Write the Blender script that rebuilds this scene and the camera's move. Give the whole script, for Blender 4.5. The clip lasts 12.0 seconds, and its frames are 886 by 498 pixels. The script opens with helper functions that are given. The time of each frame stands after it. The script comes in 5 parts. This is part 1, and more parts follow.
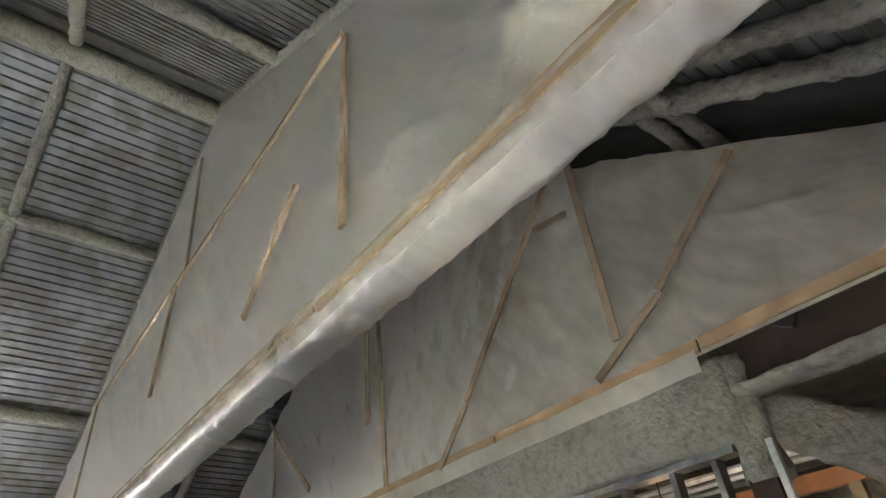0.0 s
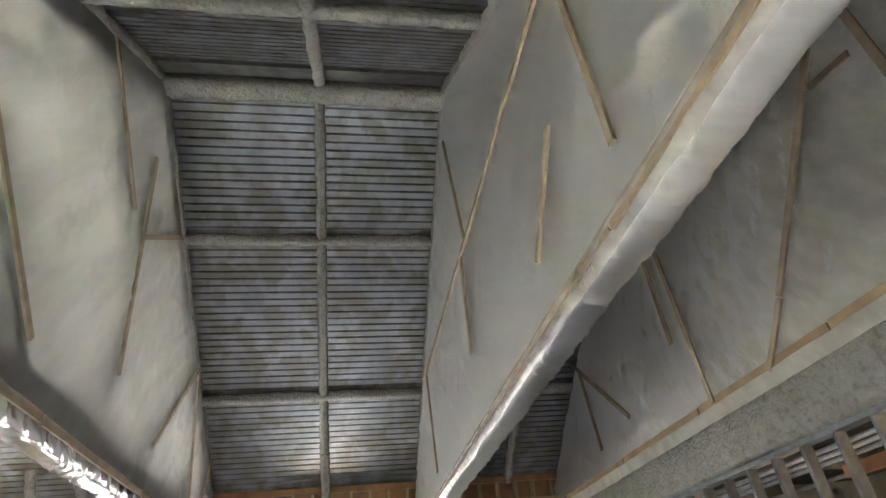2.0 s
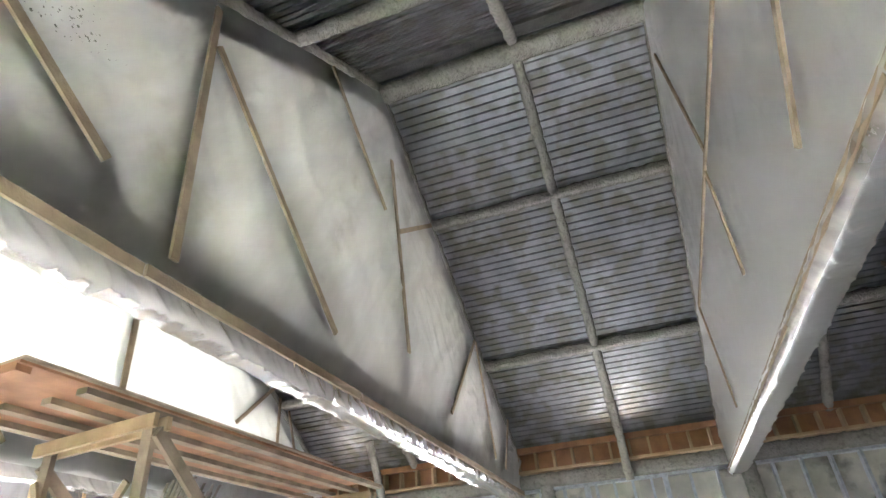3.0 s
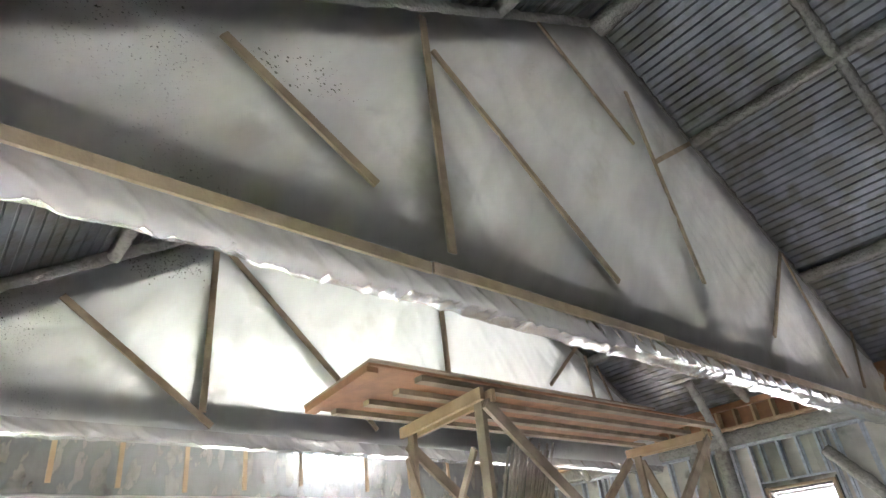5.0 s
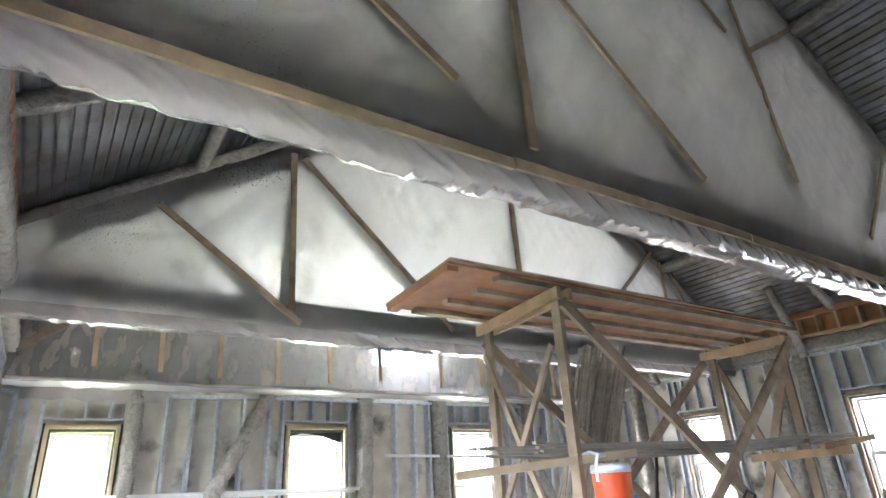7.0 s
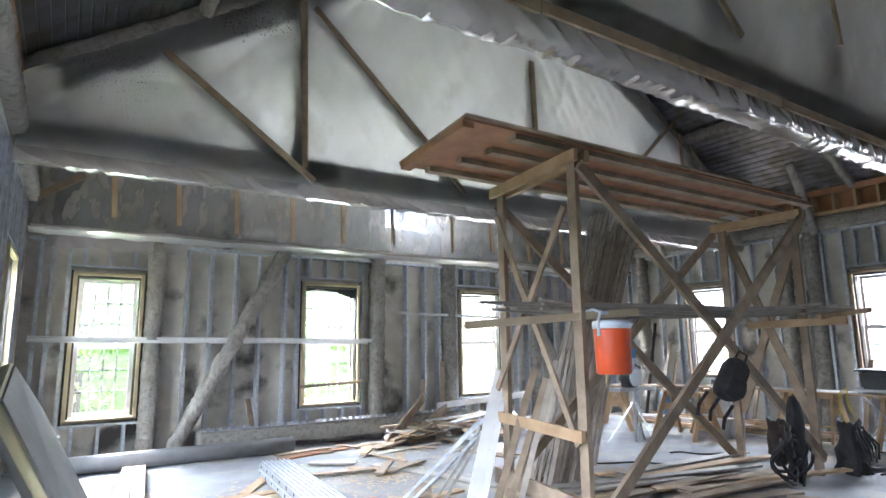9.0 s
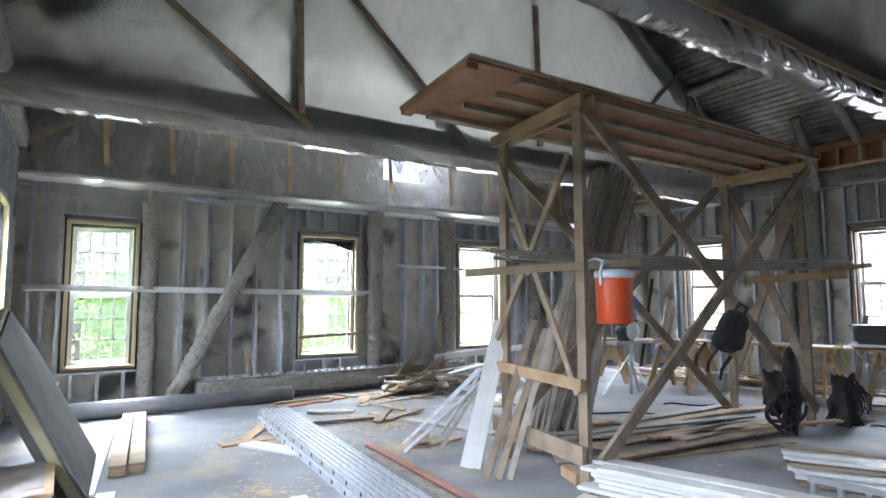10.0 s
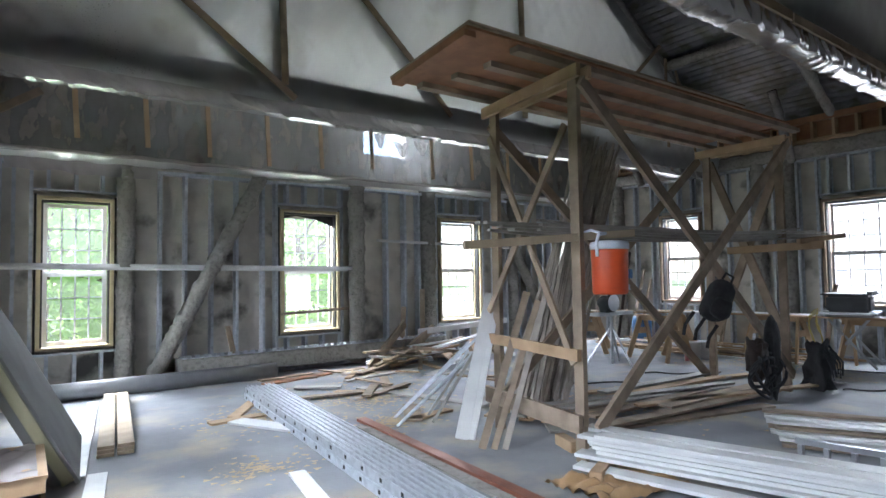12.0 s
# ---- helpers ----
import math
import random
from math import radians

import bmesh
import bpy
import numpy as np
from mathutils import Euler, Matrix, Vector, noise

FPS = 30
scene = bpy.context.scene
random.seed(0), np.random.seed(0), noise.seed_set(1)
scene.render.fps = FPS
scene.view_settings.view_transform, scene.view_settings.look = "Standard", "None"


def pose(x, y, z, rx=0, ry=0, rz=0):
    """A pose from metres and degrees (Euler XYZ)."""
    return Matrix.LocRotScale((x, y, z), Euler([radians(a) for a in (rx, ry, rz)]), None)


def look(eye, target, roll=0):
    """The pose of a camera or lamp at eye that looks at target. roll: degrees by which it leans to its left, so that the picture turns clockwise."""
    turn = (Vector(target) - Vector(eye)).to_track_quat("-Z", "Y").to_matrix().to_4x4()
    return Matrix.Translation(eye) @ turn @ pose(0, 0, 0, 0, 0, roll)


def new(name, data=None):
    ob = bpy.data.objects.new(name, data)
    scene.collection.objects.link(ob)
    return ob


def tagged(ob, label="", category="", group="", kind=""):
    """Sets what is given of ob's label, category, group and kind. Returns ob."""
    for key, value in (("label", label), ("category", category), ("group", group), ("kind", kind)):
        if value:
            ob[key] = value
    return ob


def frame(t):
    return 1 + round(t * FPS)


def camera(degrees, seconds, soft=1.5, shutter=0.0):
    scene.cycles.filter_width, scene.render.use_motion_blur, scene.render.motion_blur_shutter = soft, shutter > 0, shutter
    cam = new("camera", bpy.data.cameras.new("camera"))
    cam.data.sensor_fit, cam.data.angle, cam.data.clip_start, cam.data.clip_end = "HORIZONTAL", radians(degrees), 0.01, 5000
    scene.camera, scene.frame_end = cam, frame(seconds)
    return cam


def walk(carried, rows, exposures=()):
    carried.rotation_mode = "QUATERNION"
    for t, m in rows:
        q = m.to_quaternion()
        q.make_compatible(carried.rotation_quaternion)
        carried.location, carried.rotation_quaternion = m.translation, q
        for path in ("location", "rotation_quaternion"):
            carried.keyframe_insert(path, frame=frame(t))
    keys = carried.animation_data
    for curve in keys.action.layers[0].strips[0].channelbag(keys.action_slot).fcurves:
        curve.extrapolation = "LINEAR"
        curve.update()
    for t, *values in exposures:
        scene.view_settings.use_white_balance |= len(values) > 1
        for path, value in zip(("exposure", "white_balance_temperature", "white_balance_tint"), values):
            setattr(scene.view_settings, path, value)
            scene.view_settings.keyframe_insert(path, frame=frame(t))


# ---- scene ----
cam = camera(75.0, 12.0, soft=1.5)
PATH = [
    (0, (-0.936, 0.670, 1.896), (0.290, -0.381, 3.075), -5.8),
    (0.5, (-0.909, 0.699, 1.874), (0.415, -0.237, 3.045), -5.9),
    (1, (-0.892, 0.757, 1.844), (0.537, -0.045, 2.991), -6.1),
    (1.5, (-0.884, 0.815, 1.814), (0.659, 0.216, 2.936), -6.6),
    (2, (-0.882, 0.885, 1.770), (0.751, 0.553, 2.876), -6.2),
    (2.5, (-0.855, 0.892, 1.745), (0.830, 1.009, 2.817), -5.4),
    (3, (-0.814, 0.819, 1.724), (0.810, 1.323, 2.777), -4.7),
    (3.5, (-0.815, 0.790, 1.698), (0.682, 1.610, 2.740), -5.6),
    (5.5, (-0.801, 0.818, 1.716), (0.317, 2.169, 2.678), -5.1),
    (6, (-0.826, 0.839, 1.711), (0.271, 2.251, 2.606), -4.4),
    (6.5, (-0.861, 0.861, 1.685), (0.205, 2.333, 2.519), -3.8),
    (7, (-0.879, 0.880, 1.629), (0.172, 2.409, 2.374), -3.0),
    (9, (-0.865, 0.926, 1.530), (0.205, 2.585, 1.852), -0.7),
    (9.5, (-0.847, 0.978, 1.481), (0.230, 2.644, 1.733), -0.3),
    (10, (-0.845, 1.022, 1.466), (0.244, 2.690, 1.641), -0.2),
    (10.5, (-0.874, 1.065, 1.459), (0.242, 2.719, 1.590), -0.6),
    (11, (-0.916, 1.108, 1.456), (0.243, 2.735, 1.545), -1.2),
    (11.5, (-0.951, 1.144, 1.451), (0.234, 2.754, 1.515), -0.8),
    (12, (-0.980, 1.168, 1.446), (0.194, 2.785, 1.537), -0.9),
]
EXPOSURES = [(0, 4.36, 7050, 13), (2, 4.32, 6850, 13), (2.5, 4.4, 6750, 14), (3, 4.7, 6600, 15), (3.5, 4.48, 6500, 16), (5.5, 4.02, 6450, 16), (7, 3.63, 6270, 16), (9, 2.84, 6020, 14), (10.5, 2.25, 5970, 13), (12, 1.97, 5960, 13)]
walk(cam, [(t, look(eye, target, roll)) for t, eye, target, roll in PATH], EXPOSURES)

# ---- light: bright day outside, coming in by the windows ----
world = bpy.data.worlds.new("world")
scene.world = world
world.use_nodes = True
wn = world.node_tree.nodes
sky = wn.new("ShaderNodeTexSky")
sky.sky_type = "NISHITA"
sky.sun_disc = False
SUN_UP, SUN_TURN = radians(58), radians(-28)
sky.sun_elevation, sky.sun_rotation = SUN_UP, SUN_TURN
wn["Background"].inputs["Strength"].default_value = 0.14
world.node_tree.links.new(sky.outputs[0], wn["Background"].inputs["Color"])
sun = new("sun", bpy.data.lights.new("sun", "SUN"))
sun.data.energy, sun.data.angle, sun.data.color = 4.0, radians(0.6), (1.0, 0.95, 0.87)
sun_from = Vector((math.sin(SUN_TURN) * math.cos(SUN_UP), math.cos(SUN_TURN) * math.cos(SUN_UP), math.sin(SUN_UP)))
sun.matrix_world = look(sun_from * 50, (0, 0, 0))

def window_light(place, target, w, h, watts):
    """Sky light standing outside an opening."""
    lamp = new("window_light", bpy.data.lights.new("window_light", "AREA"))
    lamp.data.shape, lamp.data.size, lamp.data.size_y, lamp.data.energy = "RECTANGLE", w, h, watts * 0.5
    lamp.data.color = (0.93, 0.97, 1.0)
    reach = math.hypot(target[0] - place[0], target[1] - place[1])
    lamp.matrix_world = look(place, (target[0], target[1], place[2] - 0.9 * reach))
    return lamp

# plan of the hall: x along the gable wall, y towards it
XW, XE, YN, YS = -1.42, 9.8, 10.0, -3.28
RIDGE, EAVE, SLOPE = 4.15, 4.05, 0.66
WT = 0.16                                  # depth of the stud walls
NORTH_WINDOWS = [(-0.86, -0.01), (2.28, 3.28), (5.34, 6.36), (8.42, 9.3)]
EAST_WINDOWS = [(7.36, 8.27), (4.16, 5.23), (0.7, 1.9)]
# the third west window is never in view, added to light the near truss
WEST_WINDOWS = [(7.7, 8.8), (4.2, 5.3), (1.3, 2.4)]
SILL, HEAD = 0.58, 2.53
E_SILL, E_HEAD = 0.84, 2.61

def roof(x):
    return EAVE + SLOPE * ((XE - x) if x > RIDGE else (x + 1.5))

for a, b in NORTH_WINDOWS[:2]:
    window_light(((a + b) / 2, YN + 1.25, 3.15), ((a + b) / 2, 0, 0.9), 2.0, 1.6, 470)
for a, b in NORTH_WINDOWS[2:]:
    window_light(((a + b) / 2 + 0.35, YN + 1.25, 3.15), ((a + b) / 2 + 0.35, 0, 1.4), 2.2, 1.6, 460)
for a, b in EAST_WINDOWS:
    window_light((XE + 1.25, (a + b) / 2 + 0.4, 3.2), (0, (a + b) / 2 + 0.4, 1.5), 2.2, 1.6, 420)
for a, b in WEST_WINDOWS:
    window_light((XW - 1.25, (a + b) / 2, 2.95), (5, (a + b) / 2, 1.6), 2.0, 1.6, 480)
window_light((4.28, YN + 0.8, 3.9), (4.28, 8.0, 3.6), 0.9, 0.7, 28)
window_light((3.8, YN + 1.2, 5.0), (3.8, 6.9, 4.95), 6.0, 1.4, 190)

# ---- materials ----
def material(name, colour, second=None, rough=0.7, metal=0.0, scale=6.0, mix=(0.4, 0.65), bump=0.0, bump_scale=60.0,
             stretch=(1, 1, 1), vary=0.0, spots=None, spot_scale=2.0, spot_range=(0.55, 0.62)):
    """Principled surface: two colours mixed by noise, optional stains or dark pits, fine relief, and a shade of its own
    for each object.
    """
    m = bpy.data.materials.new(name)
    m.use_nodes = True
    t = m.node_tree
    n, l = t.nodes, t.links
    p = n["Principled BSDF"]
    co = n.new("ShaderNodeTexCoord")
    mp = n.new("ShaderNodeMapping")
    mp.inputs["Scale"].default_value = stretch
    l.new(co.outputs["Object"], mp.inputs["Vector"])
    p.inputs["Roughness"].default_value, p.inputs["Metallic"].default_value = rough, metal
    second = second or tuple(c * 0.75 for c in colour)

    def noise_of(s, detail=5.0):
        x = n.new("ShaderNodeTexNoise")
        x.inputs["Scale"].default_value, x.inputs["Detail"].default_value = s, detail
        l.new(mp.outputs[0], x.inputs["Vector"])
        return x

    def ramp(src, lo, hi):
        x = n.new("ShaderNodeMapRange")
        x.inputs["From Min"].default_value, x.inputs["From Max"].default_value = lo, hi
        l.new(src, x.inputs["Value"])
        return x.outputs[0]

    def blend(f, a, b):
        x = n.new("ShaderNodeMix")
        x.data_type = "RGBA"
        l.new(f, x.inputs[0])
        for s, v in ((6, a), (7, b)):
            if isinstance(v, tuple):
                x.inputs[s].default_value = (*v, 1)
            else:
                l.new(v, x.inputs[s])
        return x.outputs[2]

    col = blend(ramp(noise_of(scale).outputs[0], *mix), colour, second)
    if spots:
        col = blend(ramp(noise_of(spot_scale, 8).outputs[0], *spot_range), col, spots)
    if vary:
        info = n.new("ShaderNodeObjectInfo")
        hsv = n.new("ShaderNodeHueSaturation")
        l.new(col, hsv.inputs["Color"])
        mr = n.new("ShaderNodeMapRange")
        mr.inputs["To Min"].default_value, mr.inputs["To Max"].default_value = 1 - vary, 1 + vary
        l.new(info.outputs["Random"], mr.inputs["Value"])
        l.new(mr.outputs[0], hsv.inputs["Value"])
        col = hsv.outputs[0]
    l.new(col, p.inputs["Base Color"])
    if bump:
        b = n.new("ShaderNodeBump")
        b.inputs["Strength"].default_value, b.inputs["Distance"].default_value = bump, 0.02
        l.new(noise_of(bump_scale, 8).outputs[0], b.inputs["Height"])
        l.new(b.outputs[0], p.inputs["Normal"])
    return m

CONCRETE = material("concrete_slab", (0.265, 0.278, 0.30), (0.185, 0.195, 0.215), 0.68, scale=1.3, bump=0.12, bump_scale=25,
                    spots=(0.40, 0.35, 0.27), spot_scale=1.2, spot_range=(0.52, 0.70))
# spots here paint the shade inside small pits of the coat
FOAM = material("sprayed_fireproofing", (0.33, 0.318, 0.288), (0.25, 0.242, 0.22), 0.95, scale=3.5, mix=(0.3, 0.7), bump=1.0, bump_scale=30,
                spots=(0.13, 0.125, 0.113), spot_scale=16, spot_range=(0.48, 0.85))
STEELWORK = material("dark_truss_steel", (0.035, 0.036, 0.040), (0.05, 0.05, 0.052), 0.6, 0.3, scale=4)
DARK_ROUGH = material("dark_rough_surface", (0.10, 0.098, 0.092), (0.06, 0.06, 0.058), 0.95, scale=5, bump=0.8, bump_scale=30)
SHEATH = material("wall_sheathing", (0.60, 0.57, 0.51), (0.44, 0.42, 0.375), 0.9, scale=2.5, bump=0.25, bump_scale=14, vary=0.1,
                  spots=(0.10, 0.095, 0.088), spot_scale=1.6, spot_range=(0.56, 0.68))
GALV = material("galvanised_steel", (0.56, 0.60, 0.65), (0.42, 0.455, 0.50), 0.42, 0.5, scale=14, bump=0.08, vary=0.12)
DECK = material("galvanised_roof_deck", (0.26, 0.27, 0.285), (0.18, 0.185, 0.195), 0.30, 0.72, scale=2.2, bump=0.2, bump_scale=26,
                spots=(0.17, 0.162, 0.146), spot_scale=3.4, spot_range=(0.46, 0.60))
PINE = material("pine_lumber", (0.47, 0.33, 0.20), (0.36, 0.24, 0.14), 0.7, scale=4, stretch=(1, 1, 1), bump=0.15, bump_scale=50, vary=0.14)
PINE_GREY = material("weathered_pine", (0.33, 0.258, 0.19), (0.22, 0.172, 0.128), 0.8, scale=5, bump=0.2, bump_scale=45, vary=0.16)
STRAP = material("pine_strapping", (0.36, 0.275, 0.19), (0.27, 0.205, 0.145), 0.75, scale=7, bump=0.15, vary=0.12)
PLY = material("orange_plywood", (0.34, 0.165, 0.085), (0.25, 0.12, 0.065), 0.7, scale=5, bump=0.12, vary=0.08)
YELLOW_WOOD = material("fresh_window_buck", (0.54, 0.46, 0.29), (0.44, 0.37, 0.23), 0.65, scale=5, bump=0.1, vary=0.06)
WHITE_TRIM = material("white_primed_trim", (0.70, 0.71, 0.71), (0.60, 0.61, 0.62), 0.45, scale=4, bump=0.05, vary=0.05)
SASH = material("white_vinyl_sash", (0.80, 0.80, 0.79), (0.74, 0.74, 0.73), 0.4, scale=5)
BLACK = material("black_membrane", (0.022, 0.022, 0.024), (0.035, 0.035, 0.036), 0.6, scale=8, bump=0.1)
RUST = material("red_primed_steel", (0.045, 0.026, 0.022), (0.03, 0.018, 0.016), 0.65, 0.2, scale=6, bump=0.15)
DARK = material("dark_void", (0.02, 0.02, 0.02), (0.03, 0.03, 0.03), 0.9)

def plastic(name, tint, clear, gloss_rough, grime=(0.30, 0.28, 0.24), relief=0.35, grime_range=(0.60, 0.70), passing=0.6, streak=(1, 1, 1), streak_scale=7.0, tilt=0.0, specks=True, layered=0.5, ior=1.32):
    """Milky polythene sheet: lets light through, scatters it, and shines on its folds."""
    m = bpy.data.materials.new(name)
    m.use_nodes = True
    t = m.node_tree
    n, l = t.nodes, t.links
    n.remove(n["Principled BSDF"])
    co = n.new("ShaderNodeTexCoord")
    big = n.new("ShaderNodeTexNoise")
    big.inputs["Scale"].default_value, big.inputs["Detail"].default_value = 0.9, 6
    fine = n.new("ShaderNodeTexNoise")
    fine.inputs["Scale"].default_value, fine.inputs["Detail"].default_value = 7, 6
    mp = n.new("ShaderNodeMapping")
    mp.vector_type = "TEXTURE"
    mp.inputs["Scale"].default_value, mp.inputs["Rotation"].default_value = tuple(1 / c for c in streak), (0, tilt, 0)
    l.new(co.outputs["Object"], mp.inputs["Vector"])
    fine.inputs["Scale"].default_value = streak_scale
    l.new(co.outputs["Object"], big.inputs["Vector"])
    l.new(mp.outputs[0], fine.inputs["Vector"])
    mr = n.new("ShaderNodeMapRange")
    mr.inputs["From Min"].default_value, mr.inputs["From Max"].default_value = grime_range
    l.new(big.outputs[0], mr.inputs["Value"])
    col = n.new("ShaderNodeMix")
    col.data_type = "RGBA"
    col.inputs[6].default_value, col.inputs[7].default_value = (*tint, 1), (*grime, 1)
    l.new(mr.outputs[0], col.inputs[0])
    speck = n.new("ShaderNodeTexNoise")
    speck.inputs["Scale"].default_value, speck.inputs["Detail"].default_value = 75, 4
    where = n.new("ShaderNodeTexNoise")
    where.inputs["Scale"].default_value, where.inputs["Detail"].default_value = 0.55, 2
    masks = []
    for x, lo, hi in ((speck, 0.62, 0.68), (where, 0.60, 0.72)):
        l.new(co.outputs["Object"], x.inputs["Vector"])
        k = n.new("ShaderNodeMapRange")
        k.inputs["From Min"].default_value, k.inputs["From Max"].default_value = lo, hi
        l.new(x.outputs[0], k.inputs["Value"])
        masks.append(k.outputs[0])
    both = n.new("ShaderNodeMath")
    both.operation = "MULTIPLY"
    l.new(masks[0], both.inputs[0])
    l.new(masks[1], both.inputs[1])
    dirty = n.new("ShaderNodeMix")
    dirty.data_type = "RGBA"
    dirty.inputs[7].default_value = (0.09, 0.08, 0.065, 1)
    l.new(both.outputs[0], dirty.inputs[0])
    l.new(col.outputs[2], dirty.inputs[6])
    if specks:
        col = dirty
    bump = n.new("ShaderNodeBump")
    bump.inputs["Strength"].default_value, bump.inputs["Distance"].default_value = relief, 0.02
    l.new(fine.outputs[0], bump.inputs["Height"])
    dif, tra, gls, clr = (n.new("ShaderNodeBsdf" + k) for k in ("Diffuse", "Translucent", "Glossy", "Transparent"))
    gls.inputs["Roughness"].default_value = gloss_rough
    for x in (dif, tra):
        l.new(col.outputs[2], x.inputs["Color"])
        l.new(bump.outputs[0], x.inputs["Normal"])
    l.new(bump.outputs[0], gls.inputs["Normal"])

    def mixed(f, a, b):
        x = n.new("ShaderNodeMixShader")
        if isinstance(f, float):
            x.inputs[0].default_value = f
        else:
            l.new(f, x.inputs[0])
        l.new(a.outputs[0], x.inputs[1])
        l.new(b.outputs[0], x.inputs[2])
        return x
    body = mixed(passing, dif, tra)
    thin = n.new("ShaderNodeMapRange")       # folded double, the sheet lets less through
    thin.inputs["From Min"].default_value, thin.inputs["From Max"].default_value = 0.36, 0.64
    thin.inputs["To Min"].default_value, thin.inputs["To Max"].default_value = clear * (1 + layered), clear * (1 - layered)
    l.new(fine.outputs[0], thin.inputs["Value"])
    see = mixed(thin.outputs[0], body, clr)
    fr = n.new("ShaderNodeFresnel")
    fr.inputs["IOR"].default_value = ior
    l.new(bump.outputs[0], fr.inputs["Normal"])
    l.new(mixed(fr.outputs[0], see, gls).outputs[0], n["Material Output"].inputs["Surface"])
    return m

SHEET = plastic("milky_polythene", (0.86, 0.838, 0.82), 0.38, 0.42, grime=(0.60, 0.57, 0.50), relief=0.6, passing=0.76, streak=(1.2, 1, 0.3), streak_scale=3.2, tilt=0.6, layered=0.15)
DULL_SHEET = plastic("dusty_polythene", (0.85, 0.83, 0.78), 0.16, 0.48, grime=(0.66, 0.64, 0.57), relief=0.9, grime_range=(0.40, 0.66), passing=0.4, streak=(1.3, 1, 0.6), streak_scale=5.0, tilt=0.6, specks=False, layered=0.6, ior=1.22)
BACKLIT_SHEET = plastic("backlit_polythene", (0.88, 0.88, 0.87), 0.20, 0.42, grime=(0.66, 0.64, 0.58), relief=0.5, passing=0.8, streak=(1.2, 1, 0.3), streak_scale=3.2, tilt=0.6, layered=0.15)
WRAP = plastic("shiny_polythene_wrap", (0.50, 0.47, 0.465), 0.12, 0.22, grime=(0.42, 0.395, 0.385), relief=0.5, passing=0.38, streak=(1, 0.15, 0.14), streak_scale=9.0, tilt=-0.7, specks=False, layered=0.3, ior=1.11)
# same wrap with a whiter tint, standing in for stronger light on it
WRAP_LIT = plastic("lit_polythene_wrap", (0.95, 0.915, 0.91), 0.16, 0.28, grime=(0.84, 0.80, 0.79), relief=0.65, passing=0.4, streak=(1, 0.15, 0.14), streak_scale=10.0, tilt=-0.5, specks=False, layered=0.45, ior=1.14)
CLEAR = plastic("thin_clear_polythene", (0.36, 0.362, 0.37), 0.52, 0.4, grime=(0.3, 0.28, 0.25), streak=(1, 1, 0.4), streak_scale=6.0, layered=0.15, specks=False)
FILM = plastic("dull_clear_film", (0.85, 0.80, 0.78), 0.55, 0.5, relief=0.3, streak=(1, 1, 0.4), streak_scale=6.0, layered=0.2, specks=False, ior=1.03)
BRIGHT_SHEET = plastic("clear_polythene", (0.86, 0.86, 0.84), 0.35, 0.25)

# ---- mesh helpers ----
def part(name, bm, mat, parent=None, label="", smooth=False):
    me = bpy.data.meshes.new(name)
    bm.to_mesh(me)
    bm.free()
    me.materials.append(mat)
    if smooth:
        for f in me.polygons:
            f.use_smooth = True
    ob = new(name, me)
    if parent:
        ob.parent = parent
    if label:
        ob["label"] = label
    return ob

def thing(name, label, category, group="", kind="", at=(0, 0, 0)):
    ob = new(name)
    ob.location = at
    ob.empty_display_size = 0.2
    return tagged(ob, label, category, group, kind)

def add_box(bm, lo, hi, m=None):
    vs = [bm.verts.new((x, y, z)) for x in (lo[0], hi[0]) for y in (lo[1], hi[1]) for z in (lo[2], hi[2])]
    if m is not None:
        for v in vs:
            v.co = m @ v.co
    for q in ((0, 1, 3, 2), (4, 6, 7, 5), (0, 4, 5, 1), (2, 3, 7, 6), (0, 2, 6, 4), (1, 5, 7, 3)):
        bm.faces.new([vs[i] for i in q])
    return bm

def box(lo, hi):
    return add_box(bmesh.new(), lo, hi)

def along(p, q, up=(0, 0, 1)):
    """A frame whose x axis runs from p to q."""
    p, q = Vector(p), Vector(q)
    x = (q - p).normalized()
    u = Vector(up)
    if abs(x.dot(u)) > 0.98:
        u = Vector((0, 1, 0))
    y = u.cross(x).normalized()
    z = x.cross(y)
    m = Matrix((x, y, z)).transposed().to_4x4()
    m.translation = p
    return m, (q - p).length

def add_bar(bm, p, q, w, h, up=(0, 0, 1)):
    """A board from p to q, w across and h along up, with its middle on the line."""
    m, n = along(p, q, up)
    return add_box(bm, (0, -w / 2, -h / 2), (n, w / 2, h / 2), m)

def bar(p, q, w, h, up=(0, 0, 1)):
    return add_bar(bmesh.new(), p, q, w, h, up)

